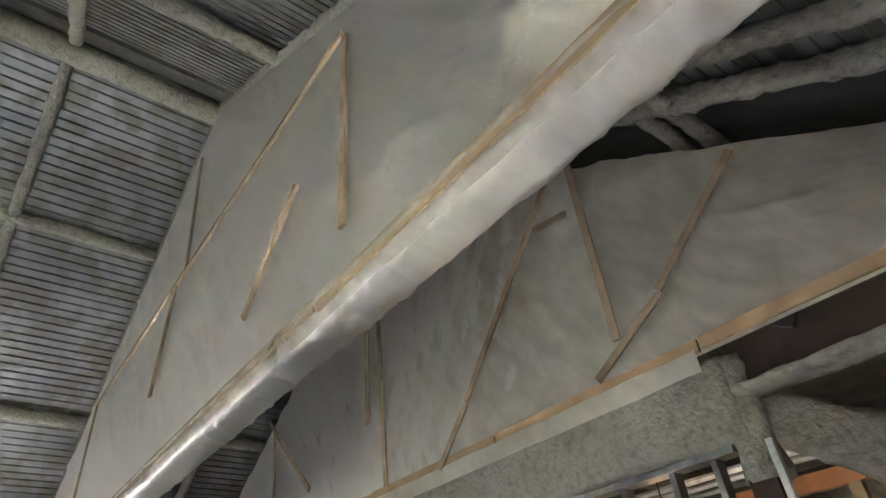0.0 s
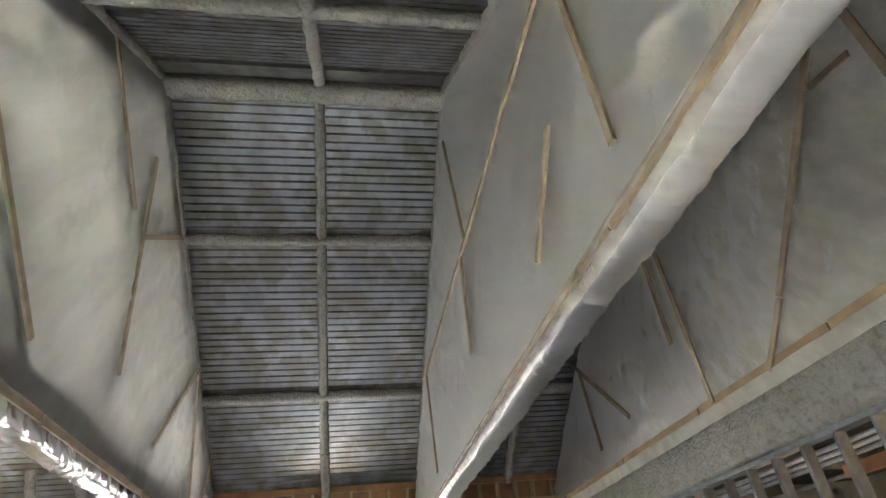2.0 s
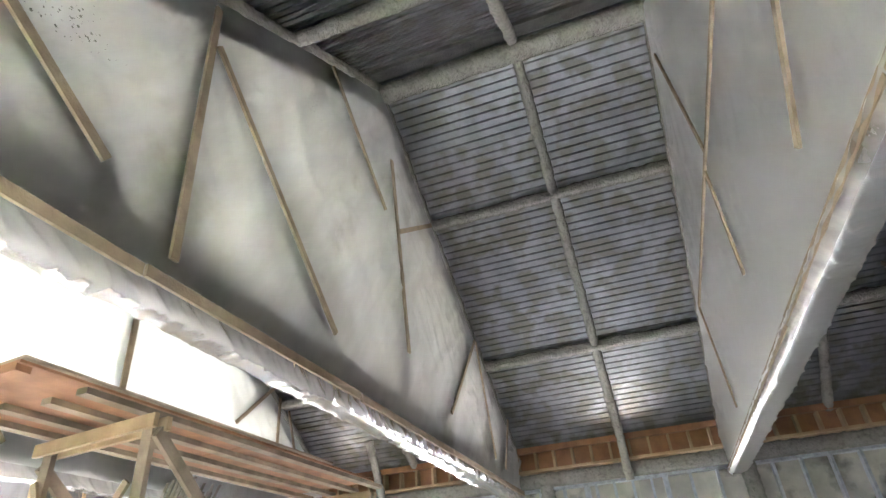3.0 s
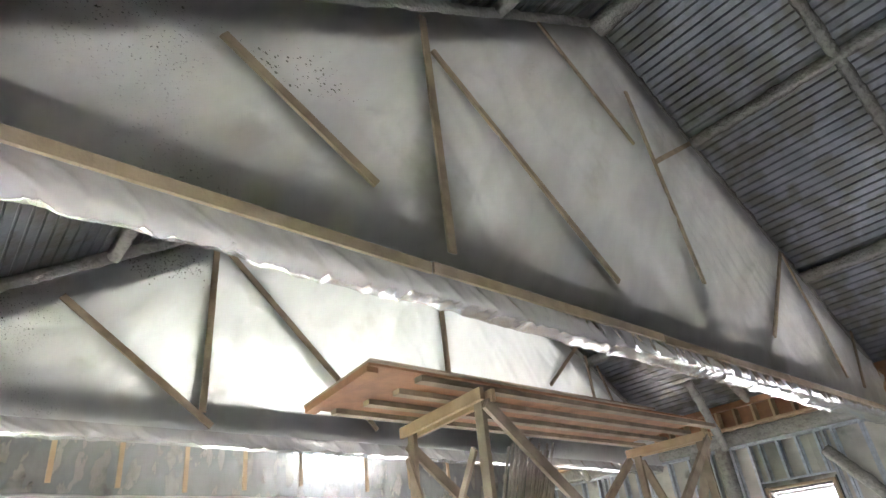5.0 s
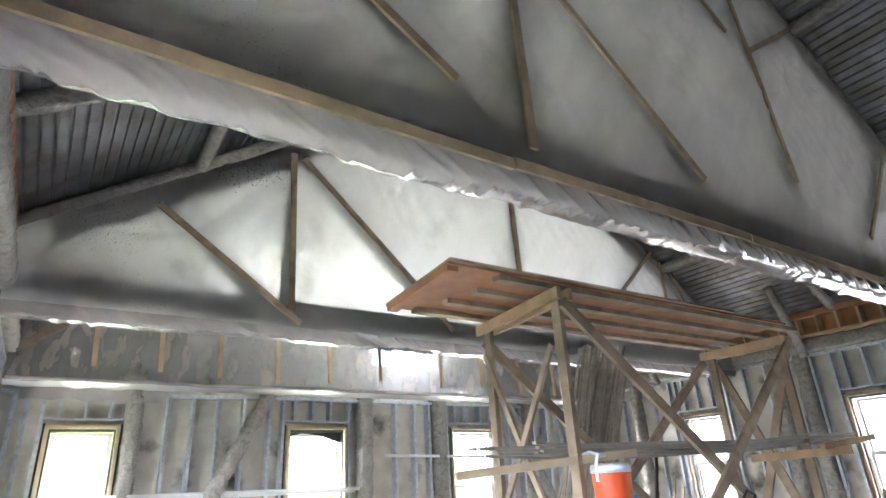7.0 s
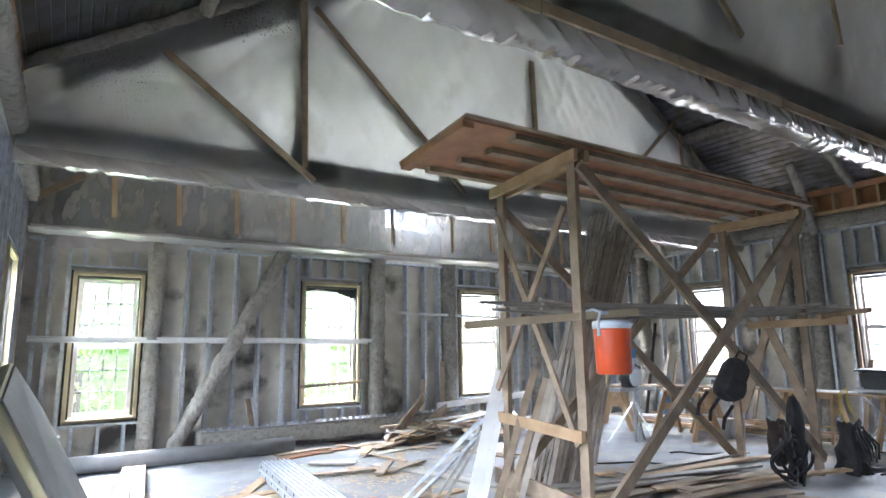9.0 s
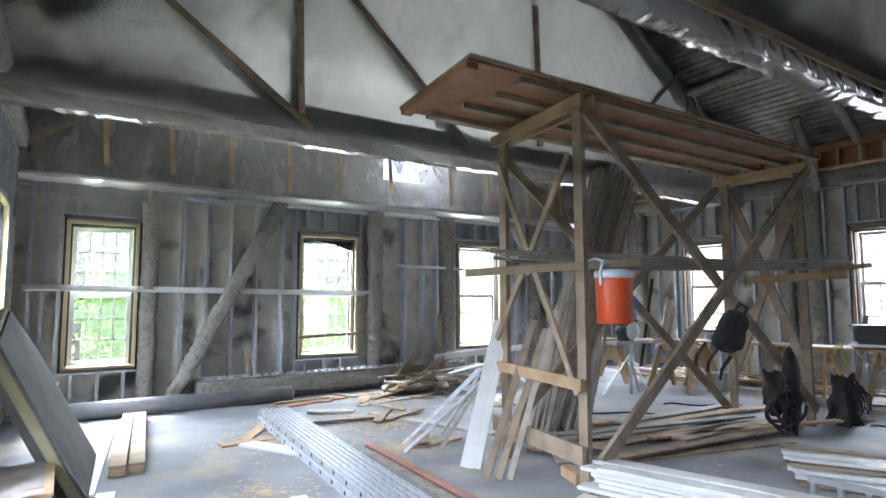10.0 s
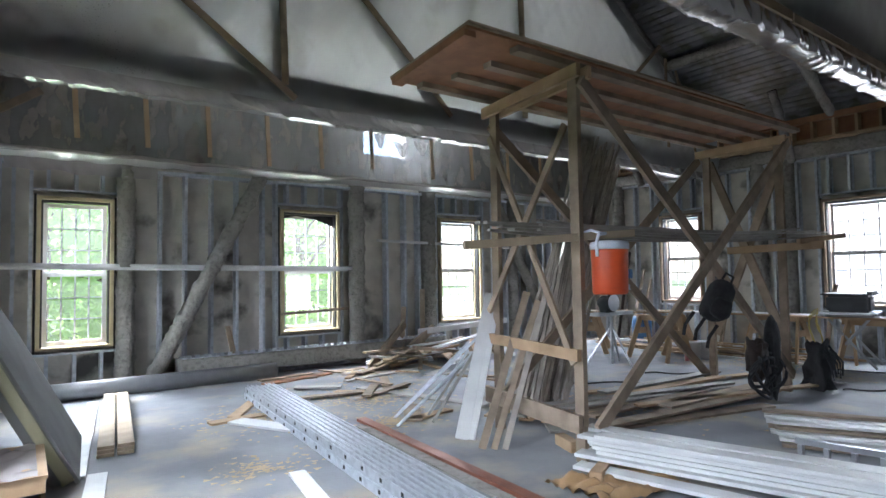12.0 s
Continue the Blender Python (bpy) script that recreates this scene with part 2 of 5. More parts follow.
def rough_bar(p, q, w, h, up=(0, 0, 1), step=0.065, amount=0.024, seed=0, round_=0.25):
    """A beam under a lumpy sprayed coat."""
    bm = bmesh.new()
    m, n = along(p, q, up)
    k = max(2, int(n / step))
    ring = []
    c = round_
    shape = [(-.5 + c, -.5), (0, -.5), (.5 - c, -.5), (.5, -.5 + c), (.5, 0), (.5, .5 - c), (.5 - c, .5), (0, .5), (-.5 + c, .5), (-.5, .5 - c), (-.5, 0), (-.5, -.5 + c)]
    for i in range(k + 1):
        row = []
        for a, b in shape:
            v = m @ Vector((n * i / k, a * w, b * h))
            d = (noise.noise(v * 5 + Vector((seed, 0, 0))) * 0.6 + noise.noise(v * 14) * 0.7 + noise.noise(v * 29) * 0.6) * amount
            row.append(bm.verts.new(v + (m.to_3x3() @ Vector((0, a, b))).normalized() * d))
        ring.append(row)
    for i in range(k):
        for j in range(len(shape)):
            bm.faces.new((ring[i][j], ring[i][(j + 1) % len(shape)], ring[i + 1][(j + 1) % len(shape)], ring[i + 1][j]))
    bm.faces.new(ring[0][::-1])
    bm.faces.new(ring[-1])
    return bm

def tube(points, r, sides=8):
    bm = bmesh.new()
    rings = []
    for i, p in enumerate(points):
        a = Vector(points[max(0, i - 1)])
        b = Vector(points[min(len(points) - 1, i + 1)])
        m, _ = along(a, b)
        rings.append([bm.verts.new(Vector(p) + m.to_3x3() @ Vector((0, r * math.cos(t), r * math.sin(t)))) for t in (6.2832 * k / sides for k in range(sides))])
    for a, b in zip(rings, rings[1:]):
        for j in range(sides):
            bm.faces.new((a[j], a[(j + 1) % sides], b[(j + 1) % sides], b[j]))
    bm.faces.new(rings[0][::-1])
    bm.faces.new(rings[-1])
    return bm

def grid_sheet(nu, nv, place):
    """A sheet of nu by nv cells; place(u, v) gives each corner."""
    bm = bmesh.new()
    vs = [[bm.verts.new(place(i / nu, j / nv)) for j in range(nv + 1)] for i in range(nu + 1)]
    for i in range(nu):
        for j in range(nv):
            bm.faces.new((vs[i][j], vs[i + 1][j], vs[i + 1][j + 1], vs[i][j + 1]))
    return bm

# ---- ground, floor, roof ----
tagged(part("ground", box((-120, -120, -0.6), (120, 160, -0.35)), material("lawn", (0.10, 0.17, 0.05), (0.07, 0.12, 0.035), 0.9, scale=0.6, bump=0.3)), "green lawn round the building", "ground", kind="structure")
PAVING = material("pale_paving", (0.62, 0.61, 0.58), (0.54, 0.53, 0.51), 0.85, scale=0.7, bump=0.1)
tagged(part("pavement", box((4.2, 10.7, -0.35), (60, 40, -0.33)), PAVING), "pale sunlit paving outside", "pavement", kind="structure")
tagged(part("pavement", box((10.6, -20, -0.35), (60, 10.69, -0.33)), PAVING), "pale sunlit paving outside", "pavement", kind="structure")
tagged(part("floor", box((-2.0, -9.0, -0.34), (10.3, 10.5, 0.0)), CONCRETE), "grey concrete slab with sawdust and scuffs", "floor", kind="structure")

def deck_slope(x0, x1):
    """Ribbed steel deck whose ribs run along y."""
    bm = bmesh.new()
    n = int(round(abs(x1 - x0) * 1.198 / 0.112))
    prof = []
    for i in range(n):
        for f, d in ((0.0, 0), (0.76, 0), (0.80, 0.028), (0.95, 0.028)):
            x = x0 + (x1 - x0) * (i + f) / n
            prof.append((x, roof(x) + d))
    prof.append((x1, roof(x1)))
    rows = [[bm.verts.new((x, y, z)) for x, z in prof] for y in (-9.0, -3.3, 0.0, 3.3, 6.9, 10.4)]
    for a, b in zip(rows, rows[1:]):
        for k in range(len(prof) - 1):
            bm.faces.new((a[k], a[k + 1], b[k + 1], b[k]))
    top = [bm.verts.new((x, y, roof(x) + 0.12)) for y in (-9.0, 10.4) for x in (x0, x1)]
    bm.faces.new((top[0], top[1], top[3], top[2]))
    return bm
tagged(part("ceiling_east_slope", deck_slope(XE + 0.4, RIDGE), DECK), "ribbed galvanised steel roof deck with grey overspray", "ceiling", kind="structure")
tagged(part("ceiling_west_slope", deck_slope(XW - 0.4, RIDGE), DECK), "ribbed galvanised steel roof deck with grey overspray", "ceiling", kind="structure")

def roof_pt(x, y, drop):
    return (x, y, roof(x) - drop)

# rafters run down the slope, purlins along y
PURLINS = (8.12, 5.91, 2.25, 0.1)
def purlin(x, y0, y1, w=0.13, h=0.16):
    ob = part("roof_purlin", rough_bar(roof_pt(x, y0, 0.10), roof_pt(x, y1, 0.10), w, h, seed=x), FOAM, smooth=True)
    return tagged(ob, "steel purlin under grey sprayed fireproofing", "roof beam", "roof purlins")
for y0, y1 in ((7.4, 9.9), (3.5, 6.95), (-0.4, 3.08), (-3.2, -0.8)):
    for x in PURLINS:
        purlin(x, y0, y1)
    tagged(part("ridge_beam", rough_bar((RIDGE + 0.05, y0, roof(RIDGE) - 0.2), (RIDGE + 0.05, y1, roof(RIDGE) - 0.2), 0.26, 0.2), FOAM, smooth=True),
           "heavy ridge beam under grey sprayed fireproofing", "roof beam", "ridge beams")
    # added dark strip: shade on the west slope's top, set as colour
    tagged(part("ridge_liner", bar((RIDGE - 0.28, y0, roof(RIDGE - 0.28) - 0.02), (RIDGE - 0.28, y1, roof(RIDGE - 0.28) - 0.02), 0.42, 0.05, (SLOPE, 0, -1)), DARK_ROUGH),
           "dark strip for the shaded roof beside the ridge", "roof lining", "ridge liners")
for y in (8.5, 5.0, 1.22, -2.0):
    for x0, x1 in ((XE, RIDGE), (XW, RIDGE)):
        tagged(part("rafter", rough_bar(roof_pt(x0, y, 0.085), roof_pt(x1, y, 0.085), 0.13, 0.14, seed=y), FOAM, smooth=True),
               "steel rafter under grey sprayed fireproofing", "roof beam", "rafters")
for y in (3.15, 7.04, -0.46):
    for x0, x1 in ((XE, RIDGE), (XW, RIDGE)):
        tagged(part("truss_rafter", rough_bar(roof_pt(x0, y, 0.12), roof_pt(x1, y, 0.12), 0.26, 0.2, seed=y), FOAM, smooth=True),
               "broad rafter over a truss under grey fireproofing", "roof beam", "truss rafters")

# ---- walls ----
def stud_wall(name, label, length, height, openings, frame_m, studs, columns, top=2.93):
    """A framed wall in its own plane: u along, z up, inner face at v = 0. openings: (u0, u1, z0, z1)."""
    wall = thing(name, label, "wall", kind="structure")
    wall.matrix_world = frame_m
    us = sorted({0.0, length, *[o[0] for o in openings], *[o[1] for o in openings], *studs})
    us = [u for u in us if 0 <= u <= length]
    for a, b in zip(us, us[1:]):
        if b - a < 0.02:
            continue
        here = sorted((o[2], o[3]) for o in openings if o[0] <= a + 1e-4 and o[1] >= b - 1e-4)
        z = 0.0
        for z0, z1 in here + [(height, height)]:
            if z0 - z > 0.02:
                part("panel", box((a + 0.0004, WT, z), (b - 0.0004, WT + 0.2, z0)), SHEATH, wall)
            z = z1
    hidden = [(o[0], o[1]) for o in openings if o[2] < 2]
    def stud(u, z0, z1):
        b = bmesh.new()
        add_box(b, (u - 0.02, 0.0, z0), (u + 0.02, 0.004, z1))
        add_box(b, (u - 0.02, 0.004, z0), (u - 0.016, WT - 0.004, z1))
        add_box(b, (u - 0.02, WT - 0.006, z0), (u + 0.02, WT - 0.002, z1))
        part("stud", b, GALV, wall)
    for u in studs:
        if any(a < u < b for a, b in hidden):
            continue
        stud(u, 0.02, top)
    for a, b, z0, z1 in openings:
        if z0 > 2.5:
            continue
        for u in np.arange(a + 0.12, b, 0.3):
            stud(float(u), z1 + 0.1, top)
            stud(float(u), 0.02, z0 - 0.06)
        for u in (a - 0.06, b + 0.06):
            stud(u, 0.02, top)
        part("track", box((a - 0.05, 0.002, z0 - 0.075), (b + 0.05, WT - 0.01, z0 - 0.045)), GALV, wall)
        part("track", box((a - 0.05, 0.002, z1 + 0.075), (b + 0.05, WT - 0.01, z1 + 0.1)), GALV, wall)
    part("track", box((0.02, -0.004, top), (length - 0.02, WT, top + 0.04)), GALV, wall)
    part("track", box((0.02, -0.004, 0.0), (length - 0.02, WT, 0.03)), GALV, wall)
    for u, w in columns:
        part("column", rough_bar((u, 0.02, 0.0), (u, 0.02, top + 0.1), 0.24, w, (1, 0, 0), step=0.026, amount=0.03, seed=u), FOAM, wall, "steel column under lumpy grey fireproofing", smooth=True)
    return wall

north_m = Matrix(((1, 0, 0, XW), (0, 1, 0, YN), (0, 0, 1, 0), (0, 0, 0, 1)))
GABLE_LIGHT = (3.85, 4.72, 3.62, 4.04)
n_open = [(a - XW, b - XW, SILL, HEAD) for a, b in NORTH_WINDOWS] + [(GABLE_LIGHT[0] - XW, GABLE_LIGHT[1] - XW, GABLE_LIGHT[2], GABLE_LIGHT[3])]
n_studs = [x - XW for x in (-1.24, -1.10, 0.56, 0.89, 1.25, 1.61, 2.01, 4.22, 4.60, 4.90, 6.76, 7.05, 7.4, 7.75, 8.1, 9.6)]
wall_north = stud_wall("wall_north", "gable wall of steel studs and stained grey sheathing", XE - XW, 4.1, n_open, north_m, n_studs, [(x - XW, w) for x, w in ((0.13, 0.22), (3.62, 0.25), (5.10, 0.27), (7.2, 0.24))])
east_m = Matrix(((0, 1, 0, XE), (-1, 0, 0, YN), (0, 0, 1, 0), (0, 0, 0, 1)))
e_open = [(YN - b, YN - a, E_SILL, E_HEAD) for a, b in EAST_WINDOWS]
e_studs = [float(u) for u in np.arange(0.3, 14, 0.41)]
wall_east = stud_wall("wall_east", "side wall of steel studs and grey sheathing", YN - YS, 4.0, e_open, east_m, e_studs, [(YN - y, 0.22) for y in (9.3, 6.25, 5.75, 2.6, -0.6)], top=3.3)
west_m = Matrix(((0, -1, 0, XW), (1, 0, 0, YS), (0, 0, 1, 0), (0, 0, 0, 1)))
w_open = [(a - YS, b - YS, SILL, HEAD) for a, b in WEST_WINDOWS]
wall_west = stud_wall("wall_west", "side wall of steel studs and grey sheathing", YN - YS, 4.0, w_open, west_m, [float(u) for u in np.arange(0.3, 13.2, 0.41)], [], top=3.3)

# gable above the panels of the north wall, stepping under the roof
bm = bmesh.new()
HOLE = (0.9, 6.7, 4.5, 5.4)                # gable window inferred behind the sheets, widened to spread its glow
def gable_piece(a, b, lo, hi=None):
    vs = [bm.verts.new((x, y, z)) for y in (YN + WT, YN + WT + 0.2) for x, z in ((a, lo), (b, lo), (b, hi or roof(b)), (a, hi or roof(a)))]
    for q in ((0, 1, 2, 3), (7, 6, 5, 4), (0, 4, 5, 1), (1, 5, 6, 2), (2, 6, 7, 3), (3, 7, 4, 0)):
        bm.faces.new([vs[i] for i in q])
gable_piece(XW, HOLE[0], 4.1)
gable_piece(HOLE[1], XE, 4.1)
gable_piece(HOLE[0], HOLE[1], 4.1, HOLE[2])
gable_piece(HOLE[0], RIDGE, HOLE[3])
gable_piece(RIDGE, HOLE[1], HOLE[3])
tagged(part("wall_gable", bm, SHEATH), "grey sheathed gable above the wall", "wall", kind="structure")

# thin white film: glass haze plus the overexposed wash of the view
GLASS = bpy.data.materials.new("hazed_glass")
GLASS.use_nodes = True
gt = GLASS.node_tree
gt.nodes.remove(gt.nodes["Principled BSDF"])
clear_g, haze_g, film = (gt.nodes.new("ShaderNode" + k) for k in ("BsdfTransparent", "BsdfTranslucent", "MixShader"))
haze_g.inputs["Color"].default_value = (0.85, 0.85, 0.82, 1)
film.inputs[0].default_value = 0.016
gt.links.new(clear_g.outputs[0], film.inputs[1])
gt.links.new(haze_g.outputs[0], film.inputs[2])
gt.links.new(film.outputs[0], gt.nodes["Material Output"].inputs["Surface"])

# unseen sheet added over the opening to soften its light
gable_diffuser = part("gable_diffuser", box((HOLE[0] - 0.1, YN + WT - 0.03, HOLE[2] - 0.1), (HOLE[1] + 0.1, YN + WT - 0.026, HOLE[3] + 0.1)), plastic("dense_white_diffuser", (0.8, 0.8, 0.78), 0.0, 0.5, specks=False, passing=0.7))
tagged(gable_diffuser, "unseen white diffuser sheet added over the gable opening", "tarpaulin")

def sash_window(name, m, w, z0, z1, label, wood=YELLOW_WOOD):
    """Double-hung window in a wooden buck; u along the wall from 0 to w, v outwards."""
    win = thing(name, label, "window", kind="structure")
    win.matrix_world = m
    h = z1 - z0
    t = 0.045
    for lo, hi in (((0, -0.03, z0), (t, 0.3, z1)), ((w - t, -0.03, z0), (w, 0.3, z1)), ((t, -0.03, z1 - t), (w - t, 0.3, z1)), ((t, -0.03, z0), (w - t, 0.3, z0 + t * 0.6))):
        part("buck", box(lo, hi), wood, win, "bare pine window buck")
    for lo, hi in (((t, 0.02, z0 + .03), (t + 0.022, 0.12, z1 - t)), ((w - t - 0.022, 0.02, z0 + .03), (w - t, 0.12, z1 - t)), ((t + .022, 0.02, z1 - t - 0.03), (w - t - .022, 0.12, z1 - t))):
        part("flashing", box(lo, hi), BLACK, win, "black flashing membrane")
    for lo, hi in (((-0.03, 0.03, z0 - 0.04), (-0.004, 0.05, z1 + 0.03)), ((w + 0.004, 0.03, z0 - 0.04), (w + 0.03, 0.05, z1 + 0.03))):
        part("membrane", box(lo, hi), BLACK, win, "black flashing membrane")
    a, b = t + 0.024, w - t - 0.024
    zb, zt = z0 + 0.035, z1 - t - 0.032
    mid = (zb + zt) / 2
    for k, (s0, s1, v) in enumerate(((zb, mid + 0.02, 0.13), (mid - 0.02, zt, 0.17))):
        f = bmesh.new()
        s = 0.05
        add_box(f, (a, v, s0), (a + s, v + 0.035, s1))
        add_box(f, (b - s, v, s0), (b, v + 0.035, s1))
        add_box(f, (a + s, v, s1 - s), (b - s, v + 0.035, s1))
        add_box(f, (a + s, v, s0), (b - s, v + 0.035, s0 + s * 1.2))
        sash = part("sash", f, SASH, win, "white window sash")
        glass = part("pane", box((a + s, v + 0.016, s0 + s * 1.2), (b - s, v + 0.019, s1 - s)), GLASS, sash, "window glass with a faint pale haze")
        glass.visible_shadow = False
        for i in range(1, 4):
            u = a + s + (b - a - 2 * s) * i / 4
            part("muntin", box((u - 0.009, v + 0.008, s0 + s), (u + 0.009, v + 0.028, s1 - s)), SASH, sash)
        for i in range(1, 3):
            z = s0 + s * 1.2 + (s1 - s0 - 2.2 * s) * i / 3
            part("muntin", box((a + s, v + 0.009, z - 0.009), (b - s, v + 0.027, z + 0.009)), SASH, sash)
    return win
for k, (a, b) in enumerate(NORTH_WINDOWS):
    sash_window(f"window_{k + 1}", Matrix.Translation((a, YN, 0)), b - a, SILL, HEAD, "white double-hung window in a yellow pine buck")
for k, (a, b) in enumerate(EAST_WINDOWS):
    m = Matrix(((0, 1, 0, XE), (-1, 0, 0, b), (0, 0, 1, 0), (0, 0, 0, 1)))
    sash_window(f"window_{k + 5}", m, b - a, E_SILL, E_HEAD, "white double-hung window in a pine buck", STRAP)
# the last of these is an unseen, added opening for light
for k, (a, b) in enumerate(WEST_WINDOWS):
    m = Matrix(((0, -1, 0, XW), (1, 0, 0, a), (0, 0, 1, 0), (0, 0, 0, 1)))
    sash_window(f"window_{k + 8}", m, b - a, SILL, HEAD, "white double-hung window in a yellow pine buck")

# plates and header boxes along the eaves
for x, s in ((XE, -1), (XW, 1)):
    tagged(part("eave_beam", rough_bar((x + s * 0.02, YS, 3.46), (x + s * 0.02, YN - 0.05, 3.46), 0.2, 0.22, amount=0.025, round_=0.15), FOAM, smooth=True), "eave beam under grey fireproofing", "beam", "eave beams")
    box_thing = thing("header_box", "orange pine blocking box along the eave", "blocking", "eave headers")
    part("plate", box((x + s * 0.02 - 0.03 * (s > 0), YS, 3.585), (x + s * 0.06, YN - 0.1, 3.625)) if s > 0 else box((x - 0.20, YS, 3.585), (x + 0.01, YN - 0.1, 3.625)), PINE, box_thing)
    part("fascia", box((min(x, x - s * 0.05), YS, 3.626), (max(x, x - s * 0.05), YN - 0.1, 4.02)), PLY, box_thing, "orange plywood fascia")
    for y in np.arange(YS + 0.2, YN - 0.2, 0.32):
        part("block", box((min(x + s * .002, x + s * 0.17), float(y), 3.627), (max(x + s * .002, x + s * (0.05 if s > 0 else 0.17)), float(y) + 0.038, roof(x) - 0.14)), PINE, box_thing)
    part("upper_plate", box((min(x + s * .002, x + s * 0.10), YS, 3.93), (max(x + s * .002, x + s * (0.04 if s > 0 else 0.10)), YN - 0.1, 4.03)), PLY, box_thing)

# ---- trusses in their plastic ----
def fold(x, z, k):
    """Slack of a sheet, in metres, towards the room."""
    v = Vector((x * 0.7, z * 0.9, k * 7.3))
    w = Vector((x * 2.2 + z * 1.1, z * 0.5, k * 3.1))
    crease = 1 - abs(noise.noise(Vector((x * 1.6 - z * 1.3, x * 0.4 + z * 0.5, k * 2.7))))
    return abs(noise.noise(v)) * 0.035 + abs(noise.noise(w)) * 0.035 + abs(noise.noise(Vector((x * 5 + z * 2.5, z * 1.0, k)))) * 0.022 + crease ** 18 * 0.028 + (1 - abs(noise.noise(Vector((x * 2.6 + z * 1.9, z * 0.7 - x * 0.3, k * 4.1))))) ** 22 * 0.018

def wrapped_truss(y0, y1, faces, battens, k, label, material_of=SHEET):
    """Steel truss between y0 and y1 with a sheet on both faces, a bulging wrap under its chord, and strapping on the seen face."""
    ym = (y0 + y1) / 2
    tr = thing("truss", label, "truss", "wrapped roof trusses", at=(RIDGE, ym, 3.2))
    inv = Matrix.Translation((-RIDGE, -ym, -3.2))
    def put(name, bm, mat, lab="", smooth=False):
        bmesh.ops.transform(bm, matrix=inv, verts=bm.verts)
        return part(name, bm, mat, tr, lab, smooth)
    d = y1 - y0 - 0.03
    seen_y = faces[0][0]
    put("bottom_chord", bar((XW + 0.05, ym, 3.45), (XE - 0.05, ym, 3.45), d, 0.24), STEELWORK, "dark steel bottom chord")
    yw = seen_y - faces[0][1] * 0.075
    for xa, za, xb, zb, _ in battens:
        if za > zb:
            xa, za, xb, zb = xb, zb, xa, za
        if za < 4.4:                       # carry it down to the chord
            f = (za - 3.4) / (zb - za)
            xa, za = xa - (xb - xa) * f, 3.4
        put("web", add_bar(bmesh.new(), (xa, yw, za), (xb, yw, zb), 0.125, 0.11, (0, 1, 0)), STEELWORK, "dark steel web member")
    for xa, xb in ((XW + 0.3, RIDGE), (XE - 0.3, RIDGE)):
        put("top_chord", add_bar(bmesh.new(), (xa, ym, roof(xa) - 0.38), (xb, ym, roof(xb) - 0.38), 0.3, d, (0, 1, 0)), STEELWORK, "dark steel top chord")
    for y, s in faces:
        def place(u, v, y=y, s=s):
            x = XW + 0.04 + (XE - XW - 0.08) * u
            top = roof(x) - 0.16
            z = 3.24 + (top - 3.24) * v
            edge = min(1.0, 3 * v, 8 * (1 - v))
            return (x, y + s * fold(x, z, k + s) * edge, z)
        put("sheet", grid_sheet(240, 60, place), material_of, "translucent white plastic sheeting", True)
    def under(u, v):
        x = XW + 0.04 + (XE - XW - 0.08) * u
        a = math.pi * v
        sag = {1: 0.115, 2: 0.12, 3: 0.075}[k] + 0.03 * noise.noise(Vector((x * 0.9, k, 0)))
        q = x - 0.62 * (1 - v if k == 3 else v) + 0.10 * noise.noise(Vector((x * 1.3, v * 2, k)))
        calm = 0.35 + 1.3 * abs(noise.noise(Vector((x * 0.6, 3, k))))
        ridge = 1 - abs(noise.noise(Vector((q * 3.6, v * 0.8, k * 5))))
        crease = 1 - abs(noise.noise(Vector((q * 8.0, v * 1.5, k * 3))))
        cross = 1 - abs(noise.noise(Vector((x * 5 + v * 3, v * 4, k * 9))))
        w = ridge ** 9 * 0.020 + (crease ** 9 * 0.011 + cross ** 16 * 0.005) * calm + 0.002 * noise.noise(Vector((q * 14, v * 3, k)))
        w *= 0.8 if k == 3 else 1.0
        r = (y1 - y0) / 2 + 0.012
        return (x, ym - math.copysign(abs(math.cos(a)) ** 0.45, math.cos(a)) * (r + w * 0.9), 3.27 - (math.sin(a) ** 0.75) * (sag + w * 0.7))
    # third truss takes the brightened wrap, the others the darker one
    put("wrap", grid_sheet(900, 24, under), WRAP_LIT if k == 3 else WRAP, "wrinkled shiny plastic wrap under the chord", True)
    seen = faces[0]
    yb = seen[0] + seen[1] * 0.05
    for xa in np.arange(XW + 0.1, XE - 0.3, 2.42) if k != 2 else ():
        xb = min(float(xa) + 2.40, XE - 0.1)
        zb = 3.25 if k == 3 else 3.275
        put("chord_batten", add_bar(bmesh.new(), (float(xa), yb, zb), (xb, yb, zb + 0.01 * math.sin(xa)), 0.02, 0.07), STRAP)
    if k == 3:
        film_y = yb + seen[1] * 0.014
        put("film", grid_sheet(300, 4, lambda u, v: (XW + 0.04 + (XE - XW - 0.08) * u, film_y + 0.006 * noise.noise(Vector((u * 90, v * 2, 7))) - seen[1] * 0.05 * (2 * v - 1) ** 2, 3.17 + 0.17 * v + 0.012 * noise.noise(Vector((u * 40, v, 1))))), FILM, "clear plastic drawn over the strapping", True)
    for xa, za, xb, zb, w in battens:
        put("batten", add_bar(bmesh.new(), (xa, yb + seen[1] * 0.012, za), (xb, yb + seen[1] * 0.012, zb), w, 0.02, (0, 1, 0)), STRAP)
    return tr

